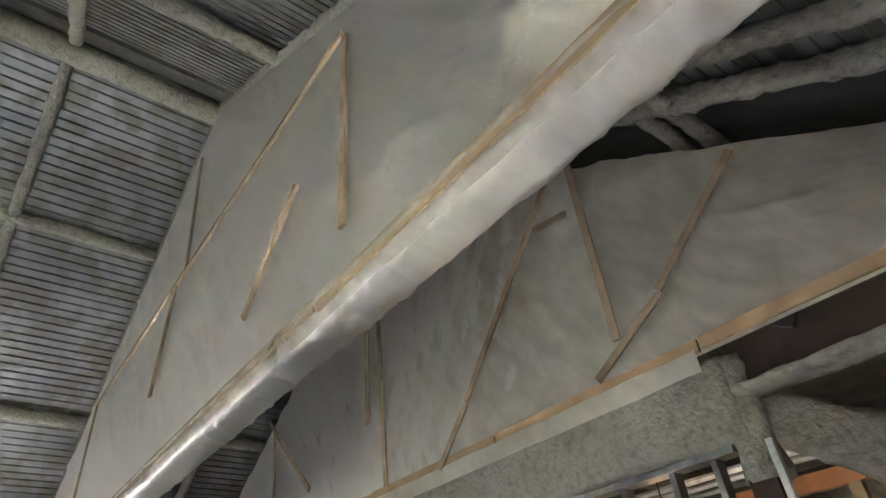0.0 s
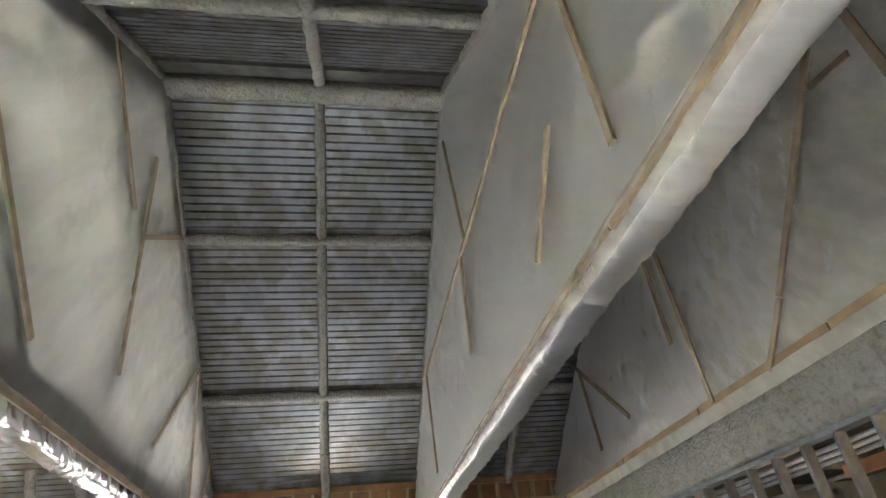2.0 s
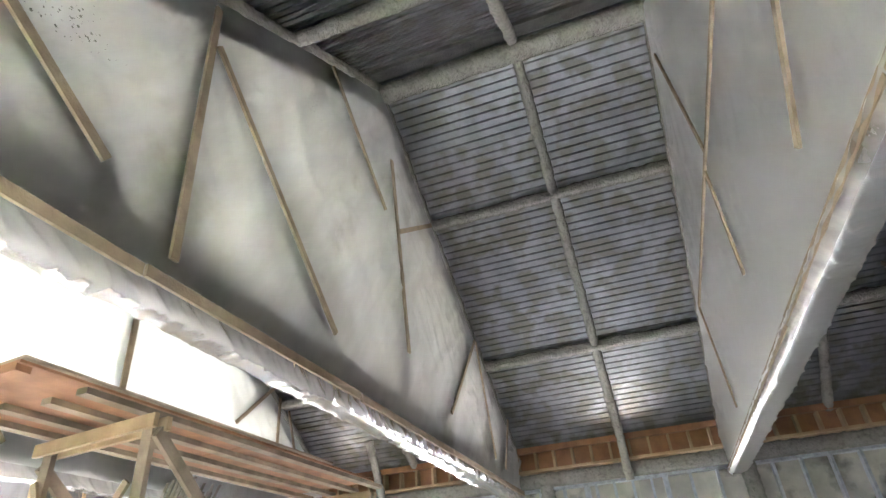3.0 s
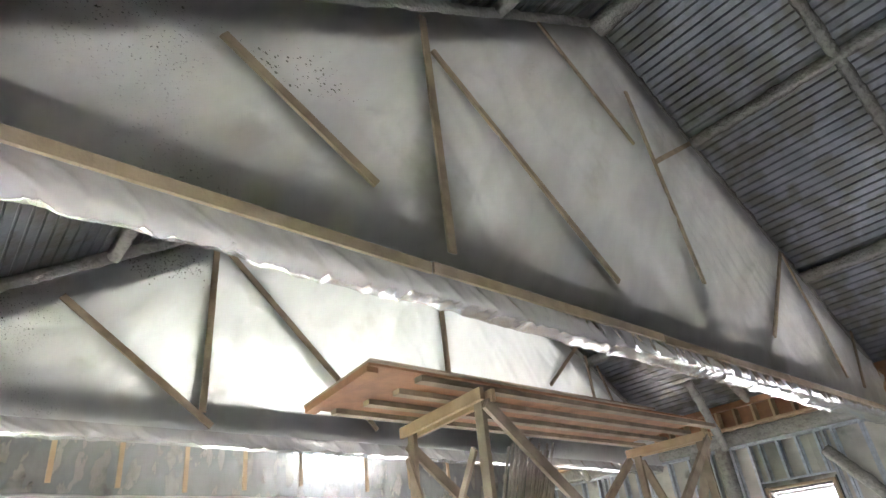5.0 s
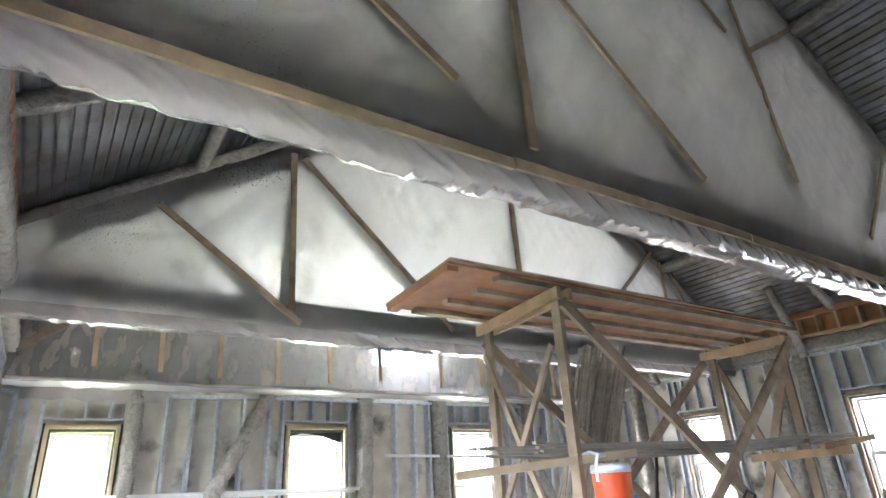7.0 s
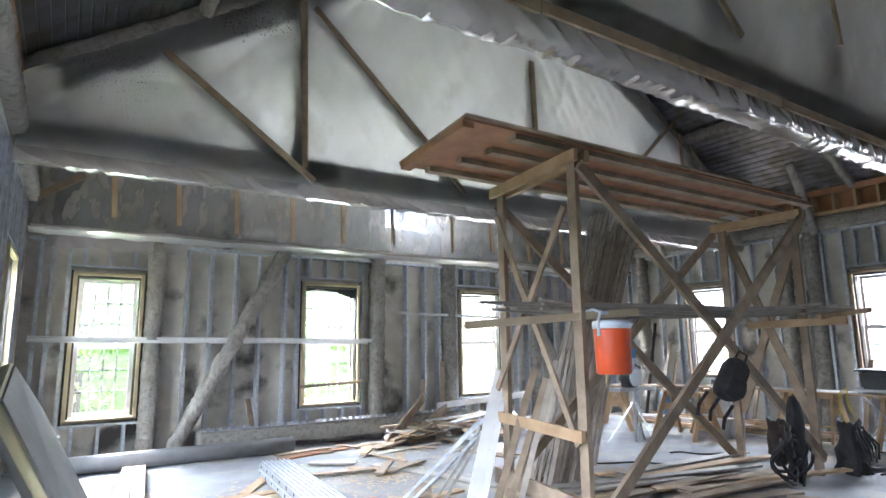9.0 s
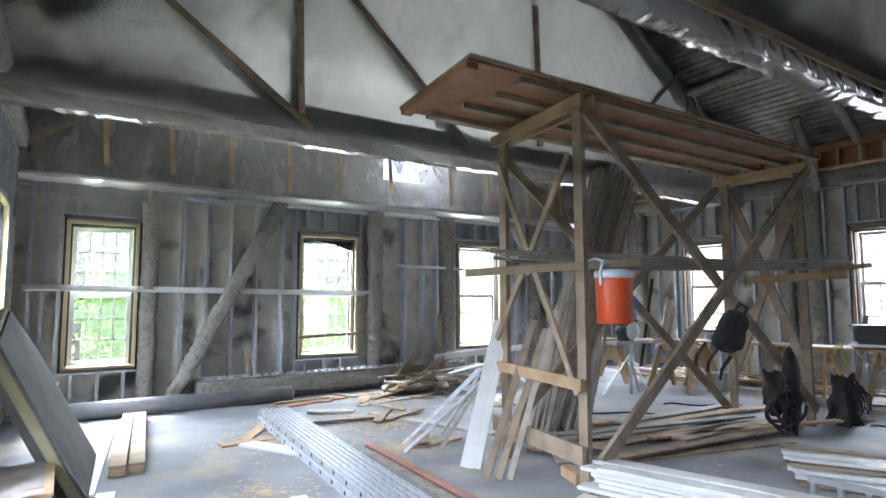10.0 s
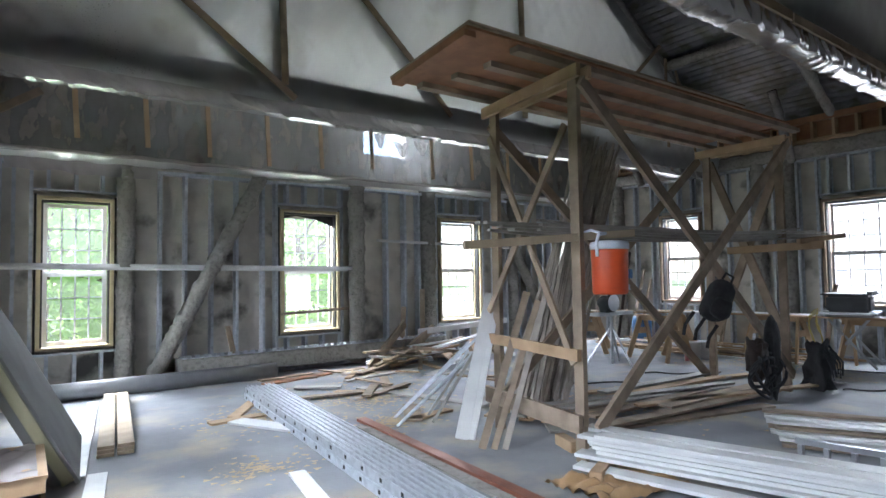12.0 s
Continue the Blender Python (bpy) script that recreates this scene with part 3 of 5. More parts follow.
T1 = [(1.25, 3.41, 1.2, 5.5, 0.06), (0.72, 3.70, -0.22, 4.30, 0.06), (1.27, 5.17, 3.03, 3.67, 0.055), (2.8, 6.62, 4.08, 5.6, 0.05), (4.42, 5.5, 5.66, 6.36, 0.06),
      (4.3, 6.5, 4.62, 4.06, 0.06), (7.42, 5.25, 5.95, 3.75, 0.05), (7.46, 5.25, 7.95, 3.55, 0.05), (9.1, 4.4, 8.5, 3.5, 0.05)]
T2 = [(1.18, 3.44, 1.12, 5.42, 0.07), (-0.27, 4.42, 1.29, 3.31, 0.07), (1.25, 5.38, 2.82, 3.95, 0.07), (2.82, 3.95, 3.32, 3.43, 0.06), (4.55, 5.6, 4.6, 3.6, 0.09), (7.92, 5.4, 6.85, 4.45, 0.06), (8.0, 5.15, 8.02, 3.6, 0.06), (8.3, 5.0, 8.9, 3.5, 0.05)]
T0 = [(0.92, 5.07, 3.77, 5.01, 0.05), (1.41, 4.21, 2.01, 3.63, 0.06), (0.88, 5.0, 0.85, 3.52, 0.05), (4.04, 5.02, 4.09, 3.93, 0.06), (3.77, 5.02, 4.2, 6.8, 0.05), (3.77, 5.02, 7.1, 4.95, 0.05), (7.1, 4.95, 6.8, 3.5, 0.05)]
TM = [(0.08, 4.96, 1.02, 4.2, 0.06), (1.01, 4.17, 1.78, 3.74, 0.06), (1.5, 5.95, 1.5, 3.98, 0.07), (1.75, 6.04, 3.45, 4.16, 0.06), (3.45, 4.14, 3.97, 3.62, 0.06), (2.1, 5.53, 1.66, 5.45, 0.06), (5.42, 6.0, 5.41, 4.57, 0.07), (5.12, 5.95, 5.0, 3.66, 0.06), (8.7, 5.7, 7.0, 4.15, 0.06), (8.4, 5.4, 8.2, 4.0, 0.06)]
truss_a = wrapped_truss(3.04, 3.26, ((3.04, -1),), T1, 1, "steel roof truss wrapped in white plastic sheeting with pine strapping")
truss_b = wrapped_truss(6.93, 7.15, ((6.93, -1),), T2, 2, "backlit steel roof truss wrapped in white plastic sheeting", BACKLIT_SHEET)
wrapped_truss(-0.57, -0.35, ((-0.35, 1),), T0, 3, "steel roof truss wrapped in grey-white plastic sheeting", DULL_SHEET)

FLECK = material("dark_overspray", (0.20, 0.19, 0.17), (0.12, 0.114, 0.10), 0.95, scale=9)
def flecks(truss, y, k, clusters, seed):
    """Specks of sprayed coating stuck to a sheet."""
    g = np.random.default_rng(seed)
    b = bmesh.new()
    for cx, cz, rx, rz, n in clusters:
        for _ in range(n):
            x, z = cx + g.normal(0, rx), cz + g.normal(0, rz)
            r = 0.003 + 0.008 * g.random() ** 3
            yy = y - fold(x, z, k - 1) * min(1.0, 3 * (z - 3.24) / (roof(x) - 3.4)) - 0.006
            turn = g.uniform(0, 6.28)
            ring = [Vector((x + r * math.cos(turn + t * 1.257) * g.uniform(0.6, 1.3), yy, z + r * math.sin(turn + t * 1.257) * g.uniform(0.6, 1.3))) for t in range(5)]
            b.faces.new([b.verts.new(p - truss.location) for p in ring])
    return tagged(part("overspray", b, FLECK, truss, "dark flecks of overspray"), kind="stuff")
flecks(truss_a, 3.04, 1, ((0.34, 4.36, 0.12, 0.09, 90), (0.02, 4.30, 0.10, 0.06, 45), (-0.75, 4.3, 0.12, 0.05, 25)), 5)
flecks(truss_b, 6.93, 2, ((0.75, 5.10, 0.17, 0.09, 260), (0.45, 4.92, 0.14, 0.07, 120), (-0.75, 4.1, 0.16, 0.12, 40)), 6)

# ---- south end: last wrapped truss, sprayed beam and open stud partition ----
KS = 0.893
YM = 0.744 - 4.024 * KS
def south(x, z):
    return (-1.035 + (x + 1.035) * KS, 1.773 + (z - 1.773) * KS)
gable = thing("end_truss", "end truss covered in grey-white plastic sheeting with pine strapping", "truss")
def end_sheet(u, v):
    x = XW + 0.04 + (XE - XW - 0.08) * u
    top = roof(x) - 0.30 + 0.05 * noise.noise(Vector((x * 3, 1, 2)))
    z = 3.42 + (top - 3.42) * v
    edge = min(1.0, 8 * v)
    return (x, YM + (fold(x * 1.2, z * 1.2, 9) * 0.55 + 0.02 * abs(noise.noise(Vector((x * 3.2, z * 0.5, 4))))) * edge, z)
part("sheet", grid_sheet(240, 60, end_sheet), DULL_SHEET, gable, "slack grey-white plastic sheeting", True)
part("backing_sheet", box((XW, YM - 0.22, 3.3), (XE, YM - 0.2, 3.9)), DARK_ROUGH, gable)
for xa, za, xb, zb, w in TM:
    (xa, za), (xb, zb) = south(xa, za), south(xb, zb)
    part("batten", add_bar(bmesh.new(), (xa, YM + 0.085, za), (xb, YM + 0.085, zb), w, 0.022, (0, 1, 0)), STRAP, gable)
for xa, za, xb, zb in ((1.5, 3.4, 1.5, 5.6), (1.5, 5.6, 4.3, 3.4), (4.4, 3.4, 4.4, 7.2), (7.5, 3.4, 5.0, 6.9), (0.2, 3.4, -0.4, 4.4)):
    part("web", add_bar(bmesh.new(), (xa, YM - 0.1, za), (xb, YM - 0.1, zb), 0.13, 0.1, (0, 1, 0)), STEELWORK, gable, "dark steel web member")
for xa in np.arange(XW + 0.1, XE - 0.3, 2.0):
    part("chord_batten", add_bar(bmesh.new(), (float(xa), YM + 0.05, 3.465), (float(xa) + 1.98, YM + 0.05, 3.475), 0.03, 0.085), PINE, gable)
part("flap", grid_sheet(120, 4, lambda u, v: (0.7 + 9.0 * u, YM + 0.09 + 0.008 * noise.noise(Vector((u * 60, v, 0))), 3.43 - 0.15 * v + 0.008 * noise.noise(Vector((u * 25, v, 4))))), DULL_SHEET, gable, "strip of clear plastic", True)
tagged(part("top_rim_beam", rough_bar((XW + 0.02, YM + 0.42, roof(XW + 0.02) - 0.08), (RIDGE, YM + 0.42, roof(RIDGE) - 0.08), 0.13, 0.17, amount=0.045), FOAM, smooth=True), "sloping beam under pale lumpy fireproofing", "roof beam")
# black strip put in for the shaded void under the roof rim
tagged(part("rim_void", bar((XW + 0.1, YM - 0.05, roof(XW + 0.1) - 0.05), (RIDGE, YM - 0.05, roof(RIDGE) - 0.05), 0.8, 0.03, (SLOPE, 0, -1)), DARK), "black strip for the shaded void over the end truss", "roof lining")
for x in (0.3, 2.2):
    tagged(part("rim_block", rough_bar((x, YM - 0.2, roof(x) - 0.16), (x, YM + 0.4, roof(x) - 0.14), 0.12, 0.12, amount=0.03, seed=x), FOAM, smooth=True), "short sprayed stub under the roof rim", "brace", "rim blocks")
tagged(part("spandrel_beam", rough_bar((0.6, YM - 0.1, 3.11), (XE, YM - 0.1, 3.11), 0.3, 0.50, amount=0.03, round_=0.08), FOAM, smooth=True), "deep beam under grey sprayed fireproofing", "beam")
steel = thing("exposed_beam", "red-primed steel beam with a sprayed lower flange", "beam")
part("web_plate", box((XW, YM - 0.12, 3.16), (0.6, YM - 0.09, 3.45)), RUST, steel)
part("flange", rough_bar((XW, YM - 0.1, 3.13), (0.6, YM - 0.1, 3.13), 0.28, 0.08, amount=0.02), FOAM, steel, "pale sprayed flange", True)
col = thing("steel_column", "red-primed steel column with fireproofing at its head", "column")
part("shaft", box((0.56, YM - 0.2, 0.0), (0.72, YM - 0.02, 2.75)), RUST, col)
part("head", rough_bar((0.64, YM - 0.11, 2.62), (0.64, YM - 0.11, 3.36), 0.24, 0.24, amount=0.04, seed=3), FOAM, col, "lumpy fireproofing at the column head", True)
part("edge_angle", box((0.50, YM - 0.05, 0.0), (0.54, YM - 0.01, 2.82)), GALV, col)
part("gusset", rough_bar((0.6, YM - 0.25, 3.05), (0.05, YM - 0.5, 2.66), 0.12, 0.36, amount=0.03), FOAM, col, "sprayed gusset plate", True)
part("arm", rough_bar((0.0, YM - 0.5, 0.0), (0.0, YM - 0.5, 2.7), 0.14, 0.14, amount=0.02), FOAM, col, "sprayed post", True)
# darker copy of GALV: the partition's shade is put into its colour
GALV_SHADED = material("shaded_galvanised_steel", (0.26, 0.28, 0.31), (0.20, 0.215, 0.24), 0.45, 0.7, scale=14, vary=0.12)
partition = thing("stud_partition", "open partition of bare galvanised studs", "partition", kind="structure")
part("track", box((0.74, YM - 0.16, 2.81), (XE, YM - 0.02, 2.85)), GALV_SHADED, partition)
part("track", box((0.74, YM - 0.16, 0.0), (XE, YM - 0.02, 0.03)), GALV_SHADED, partition)
stud_bm = bmesh.new()
add_box(stud_bm, (-0.02, 0, 0.03), (0.02, 0.004, 2.81))
add_box(stud_bm, (-0.02, 0.004, 0.03), (-0.016, 0.09, 2.81))
add_box(stud_bm, (-0.02, 0.09, 0.03), (0.02, 0.094, 2.81))
first = part("stud", stud_bm, GALV_SHADED, partition)
first.location = (0.9, YM - 0.14, 0)
for x in np.arange(1.2, XE - 0.1, 0.4):
    o = new("stud", first.data)
    o.parent = partition
    o.location = (float(x), YM - 0.14, 0)
tagged(part("ceiling_back_room", box((XW, -9.0, 3.55), (XE, YM - 0.45, 3.62)), DARK_ROUGH), "dark sprayed ceiling of the room behind", "ceiling", kind="structure")
tagged(part("wall_south", box((-2.0, -9.2, -0.3), (10.3, -9.0, 9.0)), SHEATH), "grey sheathed wall of the room behind", "wall", kind="structure")
for x0, x1 in ((-2.0, XW), (XE, 10.3)):
    tagged(part("wall_return", box((x0, -9.0, -0.3), (x1, YS, 4.4)), SHEATH), "grey sheathed side wall", "wall", kind="structure")
for x, y in ((XW - 0.2, YN + 0.2), (XE + 0.2, YN + 0.2)):
    tagged(part("wall_corner", box((x - 0.2 - 0.003, y - 0.2, -0.3), (x + 0.2, y + 0.2, 4.0)), SHEATH), "grey sheathed wall corner", "wall", kind="structure")
for k, (x, y) in enumerate(((2.6, -4.6), (4.4, -5.2), (1.2, -6.2), (6.8, -4.9))):
    tagged(part("ceiling_joist", rough_bar((x, -9, 3.35), (x, YM - 0.45, 3.35), 0.16, 0.26, seed=k), FOAM, smooth=True), "sprayed joist in the room behind", "beam", "back room joists")
    tagged(part("conduit", tube([(XW, y, 3.1), (XE, y + 0.3, 3.1)], 0.03), GALV), "steel conduit under the ceiling", "pipe", "conduits")
tagged(part("orange_header", box((0.7, -4.8, 2.82), (5.25, -4.7, 2.95)), PLY), "orange timber header in the room behind", "beam")
for x in (0.75, 3.0, 5.1):
    tagged(part("prop", box((x, -4.79, 0.0), (x + 0.09, -4.71, 2.818)), PINE_GREY), "timber prop under the header", "post", "props")
def emitter(name, colour, power):
    m = bpy.data.materials.new(name)
    m.use_nodes = True
    p = m.node_tree.nodes["Principled BSDF"]
    p.inputs["Base Color"].default_value = (*colour, 1)
    p.inputs["Emission Color"].default_value, p.inputs["Emission Strength"].default_value = (*colour, 1), power
    return m
BULB = emitter("lit_bulb", (1.0, 0.72, 0.42), 4.0)
for x, y, z in ((1.96, -3.9, 2.80), (0.99, -3.9, 2.6), (3.3, -4.4, 2.5), (4.5, -4.9, 2.4), (5.8, -4.4, 2.5)):
    lamp = thing("hanging_bulb", "lit warm work bulb hanging on a cord", "lamp", "work bulbs", at=(x, y, z))
    b = bmesh.new()
    bmesh.ops.create_uvsphere(b, u_segments=12, v_segments=8, radius=0.036)
    part("bulb", b, BULB, lamp, "glowing warm bulb", True)
    part("socket", tube([(0, 0, 0.045), (0, 0, 0.11)], 0.02), BLACK, lamp)
    part("cord", tube([(0, 0, 0.1), (0, 0, 3.5 - z)], 0.006, 5), BLACK, lamp)
    src = new("bulb_light", bpy.data.lights.new("bulb_light", "POINT"))
    src.data.energy, src.data.color, src.data.shadow_soft_size = 0.15, (1.0, 0.7, 0.4), 0.06
    src.location = (x, y, z - 0.1)

# ---- plastic curtain in front of the gable wall ----
cur = thing("gable_curtain", "plastic curtain with pine battens over the gable wall", "curtain")
def curtain(u, v, low=3.03):
    x = XW + 0.03 + (XE - XW - 0.06) * u
    top = roof(x) - 0.1
    z = low + (top - low) * v if low > 3.5 else low + (min(4.05, top) - low) * v
    dip = 0.03 * noise.noise(Vector((x * 1.3, 0, 5)))
    return (x, 9.6 + fold(x, z, 5) * 0.8, z + dip * (1 - v))
part("sheet", grid_sheet(140, 24, curtain), CLEAR, cur, "translucent plastic sheeting", True)
part("upper_sheet", grid_sheet(140, 40, lambda u, v: curtain(u, v, 4.055)), plastic("milky_upper_sheet", (0.9, 0.89, 0.86), 0.03, 0.45, passing=0.7, specks=False), cur, "milky plastic sheeting", True)
part("soffit_sheet", grid_sheet(160, 6, lambda u, v: (XW + 0.03 + (XE - XW - 0.06) * u, 9.58 + 0.42 * v, 3.03 - 0.05 * math.sin(math.pi * v) + 0.03 * noise.noise(Vector((u * 50, v * 3, 2))))), CLEAR, cur, "shiny folded plastic along the soffit", True)
part("rolled_edge", tube([(XW + 0.05 + (XE - XW - 0.1) * t / 150, 9.56 + 0.012 * noise.noise(Vector((t * 0.6, 0, 3))), 3.04 + 0.022 * noise.noise(Vector((t * 0.21, 1, 3)))) for t in range(151)], 0.024, 8), WRAP, cur, "shiny rolled edge of plastic", True)
for x in (-0.49, 0.30, 1.08, 1.92, 2.76, 3.66, 4.88, 5.78, 6.7, 7.6, 8.5):
    part("batten", add_bar(bmesh.new(), (x + 0.02, 9.53, 3.16 + 0.06 * math.sin(x * 9)), (x - 0.02, 9.53, 3.95), 0.06, 0.02, (0, 1, 0)), PINE, cur)
tagged(part("plastic_flap", grid_sheet(60, 6, lambda u, v: (-1.2 + 1.7 * u, 9.9 + 0.03 * noise.noise(Vector((u * 14, v, 3))), 3.02 - 0.24 * v * (0.5 + 0.5 * noise.noise(Vector((u * 5, 0, 8))) + 0.3))), WRAP, smooth=True), "torn clear plastic flap hanging over a window", "plastic")
tagged(part("diagonal_board", add_bar(bmesh.new(), (-1.33, 9.5, 3.38), (-0.84, 9.5, 3.74), 0.09, 0.025, (0, 1, 0)), PINE_GREY), "weathered board nailed slantwise over the plastic curtain", "board")
# torn edge of the sheet round the small gable light
for x, dx, z in ((3.86, 0.16, 3.74), (4.70, -0.2, 3.70), (4.3, 0.22, 3.64)):
    tagged(part("torn_plastic", grid_sheet(14, 10, lambda u, v, x=x, dx=dx, z=z: (x + dx * (u - 0.5) * 1.6 * (1 - 0.75 * v) + 0.015 * noise.noise(Vector((u * 5, v * 5, x))), 9.62 + 0.05 * noise.noise(Vector((u * 4, v * 3, x + 2))) - 0.05 * v, z + 0.12 - 0.26 * v)), WRAP, smooth=True), "torn corner of clear plastic by the gable light", "plastic", "torn plastic")
# braces, ledge and poles on the gable wall
tagged(part("diagonal_brace", rough_bar((0.40, 9.88, 0.02), (1.94, 9.88, 3.0), 0.2, 0.2, step=0.026, amount=0.032, seed=4), FOAM, smooth=True), "diagonal steel brace under lumpy grey fireproofing", "brace")
tagged(part("diagonal_brace", rough_bar((8.2, 9.86, 0.02), (6.6, 9.86, 3.0), 0.18, 0.18, amount=0.025, seed=6), FOAM, smooth=True), "diagonal steel brace under grey fireproofing", "brace")
tagged(part("ledge", rough_bar((0.75, 9.86, 0.21), (5.3, 9.86, 0.21), 0.22, 0.26, amount=0.03, round_=0.12), FOAM, smooth=True), "rough sprayed ledge along the wall foot", "ledge")
led = thing("slotted_track", "slotted steel track along the ledge", "track")
led.location = (0, 0, 0)
part("strip", box((0.8, 9.74, 0.345), (5.3, 9.98, 0.36)), GALV, led)
for x in np.arange(0.85, 5.2, 0.11):
    part("lip", box((float(x), 9.735, 0.36), (float(x) + 0.06, 9.745, 0.395)), GALV, led)
def strip(name, p, q, w, h, mat, label, cat, group="", up=(0, 0, 1)):
    m, n = along(p, q, up)
    b = bmesh.new()
    add_box(b, (0, -w / 2, -h / 2), (n, w / 2, h / 2))
    bmesh.ops.bevel(b, geom=b.edges[:], offset=min(w, h) * 0.08, segments=1, affect="EDGES")
    ob = part(name, b, mat)
    ob.matrix_world = m
    return tagged(ob, label, cat, group)
strip("trim_strip", (-1.3, 9.93, 1.655), (3.48, 9.93, 1.59), 0.05, 0.055, WHITE_TRIM, "long white trim strip fixed across the studs", "trim strip", "trim strips")
strip("trim_strip", (-1.3, 9.88, 1.62), (3.38, 9.88, 1.555), 0.04, 0.04, WHITE_TRIM, "long white trim strip fixed across the studs", "trim strip", "trim strips")
strip("trim_strip", (3.97, 9.93, 2.07), (7.4, 9.93, 1.98), 0.05, 0.045, WHITE_TRIM, "white trim strip fixed across the studs", "trim strip", "trim strips")
for xa, xb, z in ((1.55, 1.45, 0.75), (4.75, 4.9, 1.2), (4.3, 4.5, 0.9)):
    strip("offcut", (xa, 9.72, 0.03), (xb, 9.93, z), 0.09, 0.02, PINE_GREY, "grey board offcut leaning on the wall", "board", "leaning offcuts")
# paper taped in a window, a bar across it, a drooping strip of membrane at its head
tagged(part("taped_paper", box((2.42, YN + 0.118, 0.93), (2.82, YN + 0.122, 1.50)), BRIGHT_SHEET), "white paper sheet taped inside a window", "paper")
strip("window_bar", (2.26, 9.95, 0.88), (3.40, 9.95, 0.92), 0.03, 0.045, PINE_GREY, "grey batten nailed across a window", "board")
bm = bmesh.new()
vs = [bm.verts.new((2.34 + 0.93 * t, YN + yy, 2.49 - dz)) for yy in (0.10, 0.104) for t, dz in ((0, 0), (1, 0), (1, 0.22), (0.6, 0.09), (0.25, 0.05), (0, 0.1))]
bm.faces.new(vs[:6])
bm.faces.new(vs[6:][::-1])
tagged(part("membrane_strip", bm, BLACK), "black membrane drooping from a window head", "membrane")
# kickers and leaning columns on the side wall
for y in (8.6, 5.6, 1.2):
    tagged(part("kicker", rough_bar((XE - 0.12, y, 3.3), (XE - 0.75, y, roof(XE - 0.75) - 0.12), 0.13, 0.13, amount=0.02, seed=y), FOAM, smooth=True), "short sprayed strut under the roof", "brace", "kickers")
tagged(part("diagonal_brace", rough_bar((XE - 0.1, 1.9, 0.02), (XE - 0.1, 4.1, 3.0), 0.17, 0.17, amount=0.025, seed=8), FOAM, smooth=True), "diagonal steel brace under grey fireproofing", "brace")

# ---- timber scaffold ----
sc = thing("scaffold", "home-made pine scaffold tower with an orange plywood platform", "scaffold")
P1, P2, P3, P4 = (2.67, 5.32), (2.51, 4.19), (6.44, 5.32), (6.42, 4.40)
TOP = 3.03
def lumber(name, p, q, w, h, mat=PINE_GREY, up=(0, 0, 1), parent=sc):
    return part(name, bar(p, q, w, h, up), mat, parent)
for (x, y), w in ((P1, 0.09), (P2, 0.09), (P3, 0.09), (P4, 0.09)):
    lumber("post", (x, y, 0), (x, y, TOP), 0.048, w)
for (a, b) in ((P1, P2), (P3, P4)):
    d = (Vector(b) - Vector(a)).normalized() * 0.12
    lumber("ledger", (a[0] - d.x - 0.06, a[1] - d.y, TOP - 0.02), (b[0] + d.x - 0.06, b[1] + d.y, TOP - 0.02), 0.04, 0.10, PINE)
    lumber("ledger", (a[0] - d.x + 0.07, a[1] - d.y, TOP - 0.02), (b[0] + d.x + 0.07, b[1] + d.y, TOP - 0.02), 0.04, 0.10, PINE)
s = -0.07
for p, q in (((P2[0], P2[1] + s, 2.95), (P4[0], P4[1] + s, 0.2)), ((P4[0], P4[1] + s - 0.045, 2.98), (P2[0] + 0.05, P2[1] + s - 0.045, 0.25)),
             ((P1[0], P1[1] - s, 2.9), (P3[0], P3[1] - s, 0.05)), ((P3[0], P3[1] - s + 0.045, 2.95), (P1[0], P1[1] - s + 0.045, 0.15)),
             ((P3[0] + 0.07, P3[1], 2.9), (P4[0] + 0.07, P4[1], 0.5)), ((P4[0] + 0.115, P4[1], 2.9), (P3[0] + 0.115, P3[1], 0.6))):
    lumber("brace", p, q, 0.038, 0.10)
for p, q in (((P1[0] - 0.07, P1[1], 2.75), (P2[0] - 0.07, P2[1], 0.75)), ((P2[0] - 0.11, P2[1], 2.6), (P1[0] - 0.11, P1[1], 1.1))):
    lumber("brace", p, q, 0.025, 0.06)
lumber("rail", (P1[0] - 0.07, P1[1] + 0.1, 0.85), (P2[0] - 0.07, P2[1] - 0.05, 0.82), 0.04, 0.09, PINE)
lumber("rail", (P1[0] - 0.07, P1[1] + 0.1, 0.32), (P2[0] - 0.07, P2[1] - 0.05, 0.30), 0.04, 0.14)
# platform: joists, plywood, worn edge boards
def plat(u, v, z):
    """u along the tower, v across it."""
    a, b = Vector((1.65, 5.36)), Vector((1.53, 4.20))
    c, d = Vector((6.60, 5.36)), Vector((6.46, 4.16))
    p = (a * (1 - u) + c * u) * (1 - v) + (b * (1 - u) + d * u) * v
    return (p.x, p.y, z)
for v in (0.06, 0.36, 0.66, 0.96):
    lumber("joist", plat(0.03 + 0.03 * (v > 0.2) + 0.02 * (v > 0.5), v, TOP + 0.075), plat(1, v, TOP + 0.075), 0.09, 0.045)
def slab(u0, u1, v0, v1, z0, z1):
    b = bmesh.new()
    vs = [b.verts.new(plat(u, v, z)) for u in (u0, u1) for v in (v0, v1) for z in (z0, z1)]
    for q in ((0, 1, 3, 2), (4, 6, 7, 5), (0, 4, 5, 1), (2, 3, 7, 6), (0, 2, 6, 4), (1, 5, 7, 3)):
        b.faces.new([vs[i] for i in q])
    return b
for u0, u1 in ((-0.02, 0.46), (0.463, 0.94)):
    part("plywood", slab(u0, u1, -0.02, 1.02, TOP + 0.099, TOP + 0.117), PLY, sc, "orange plywood sheet")
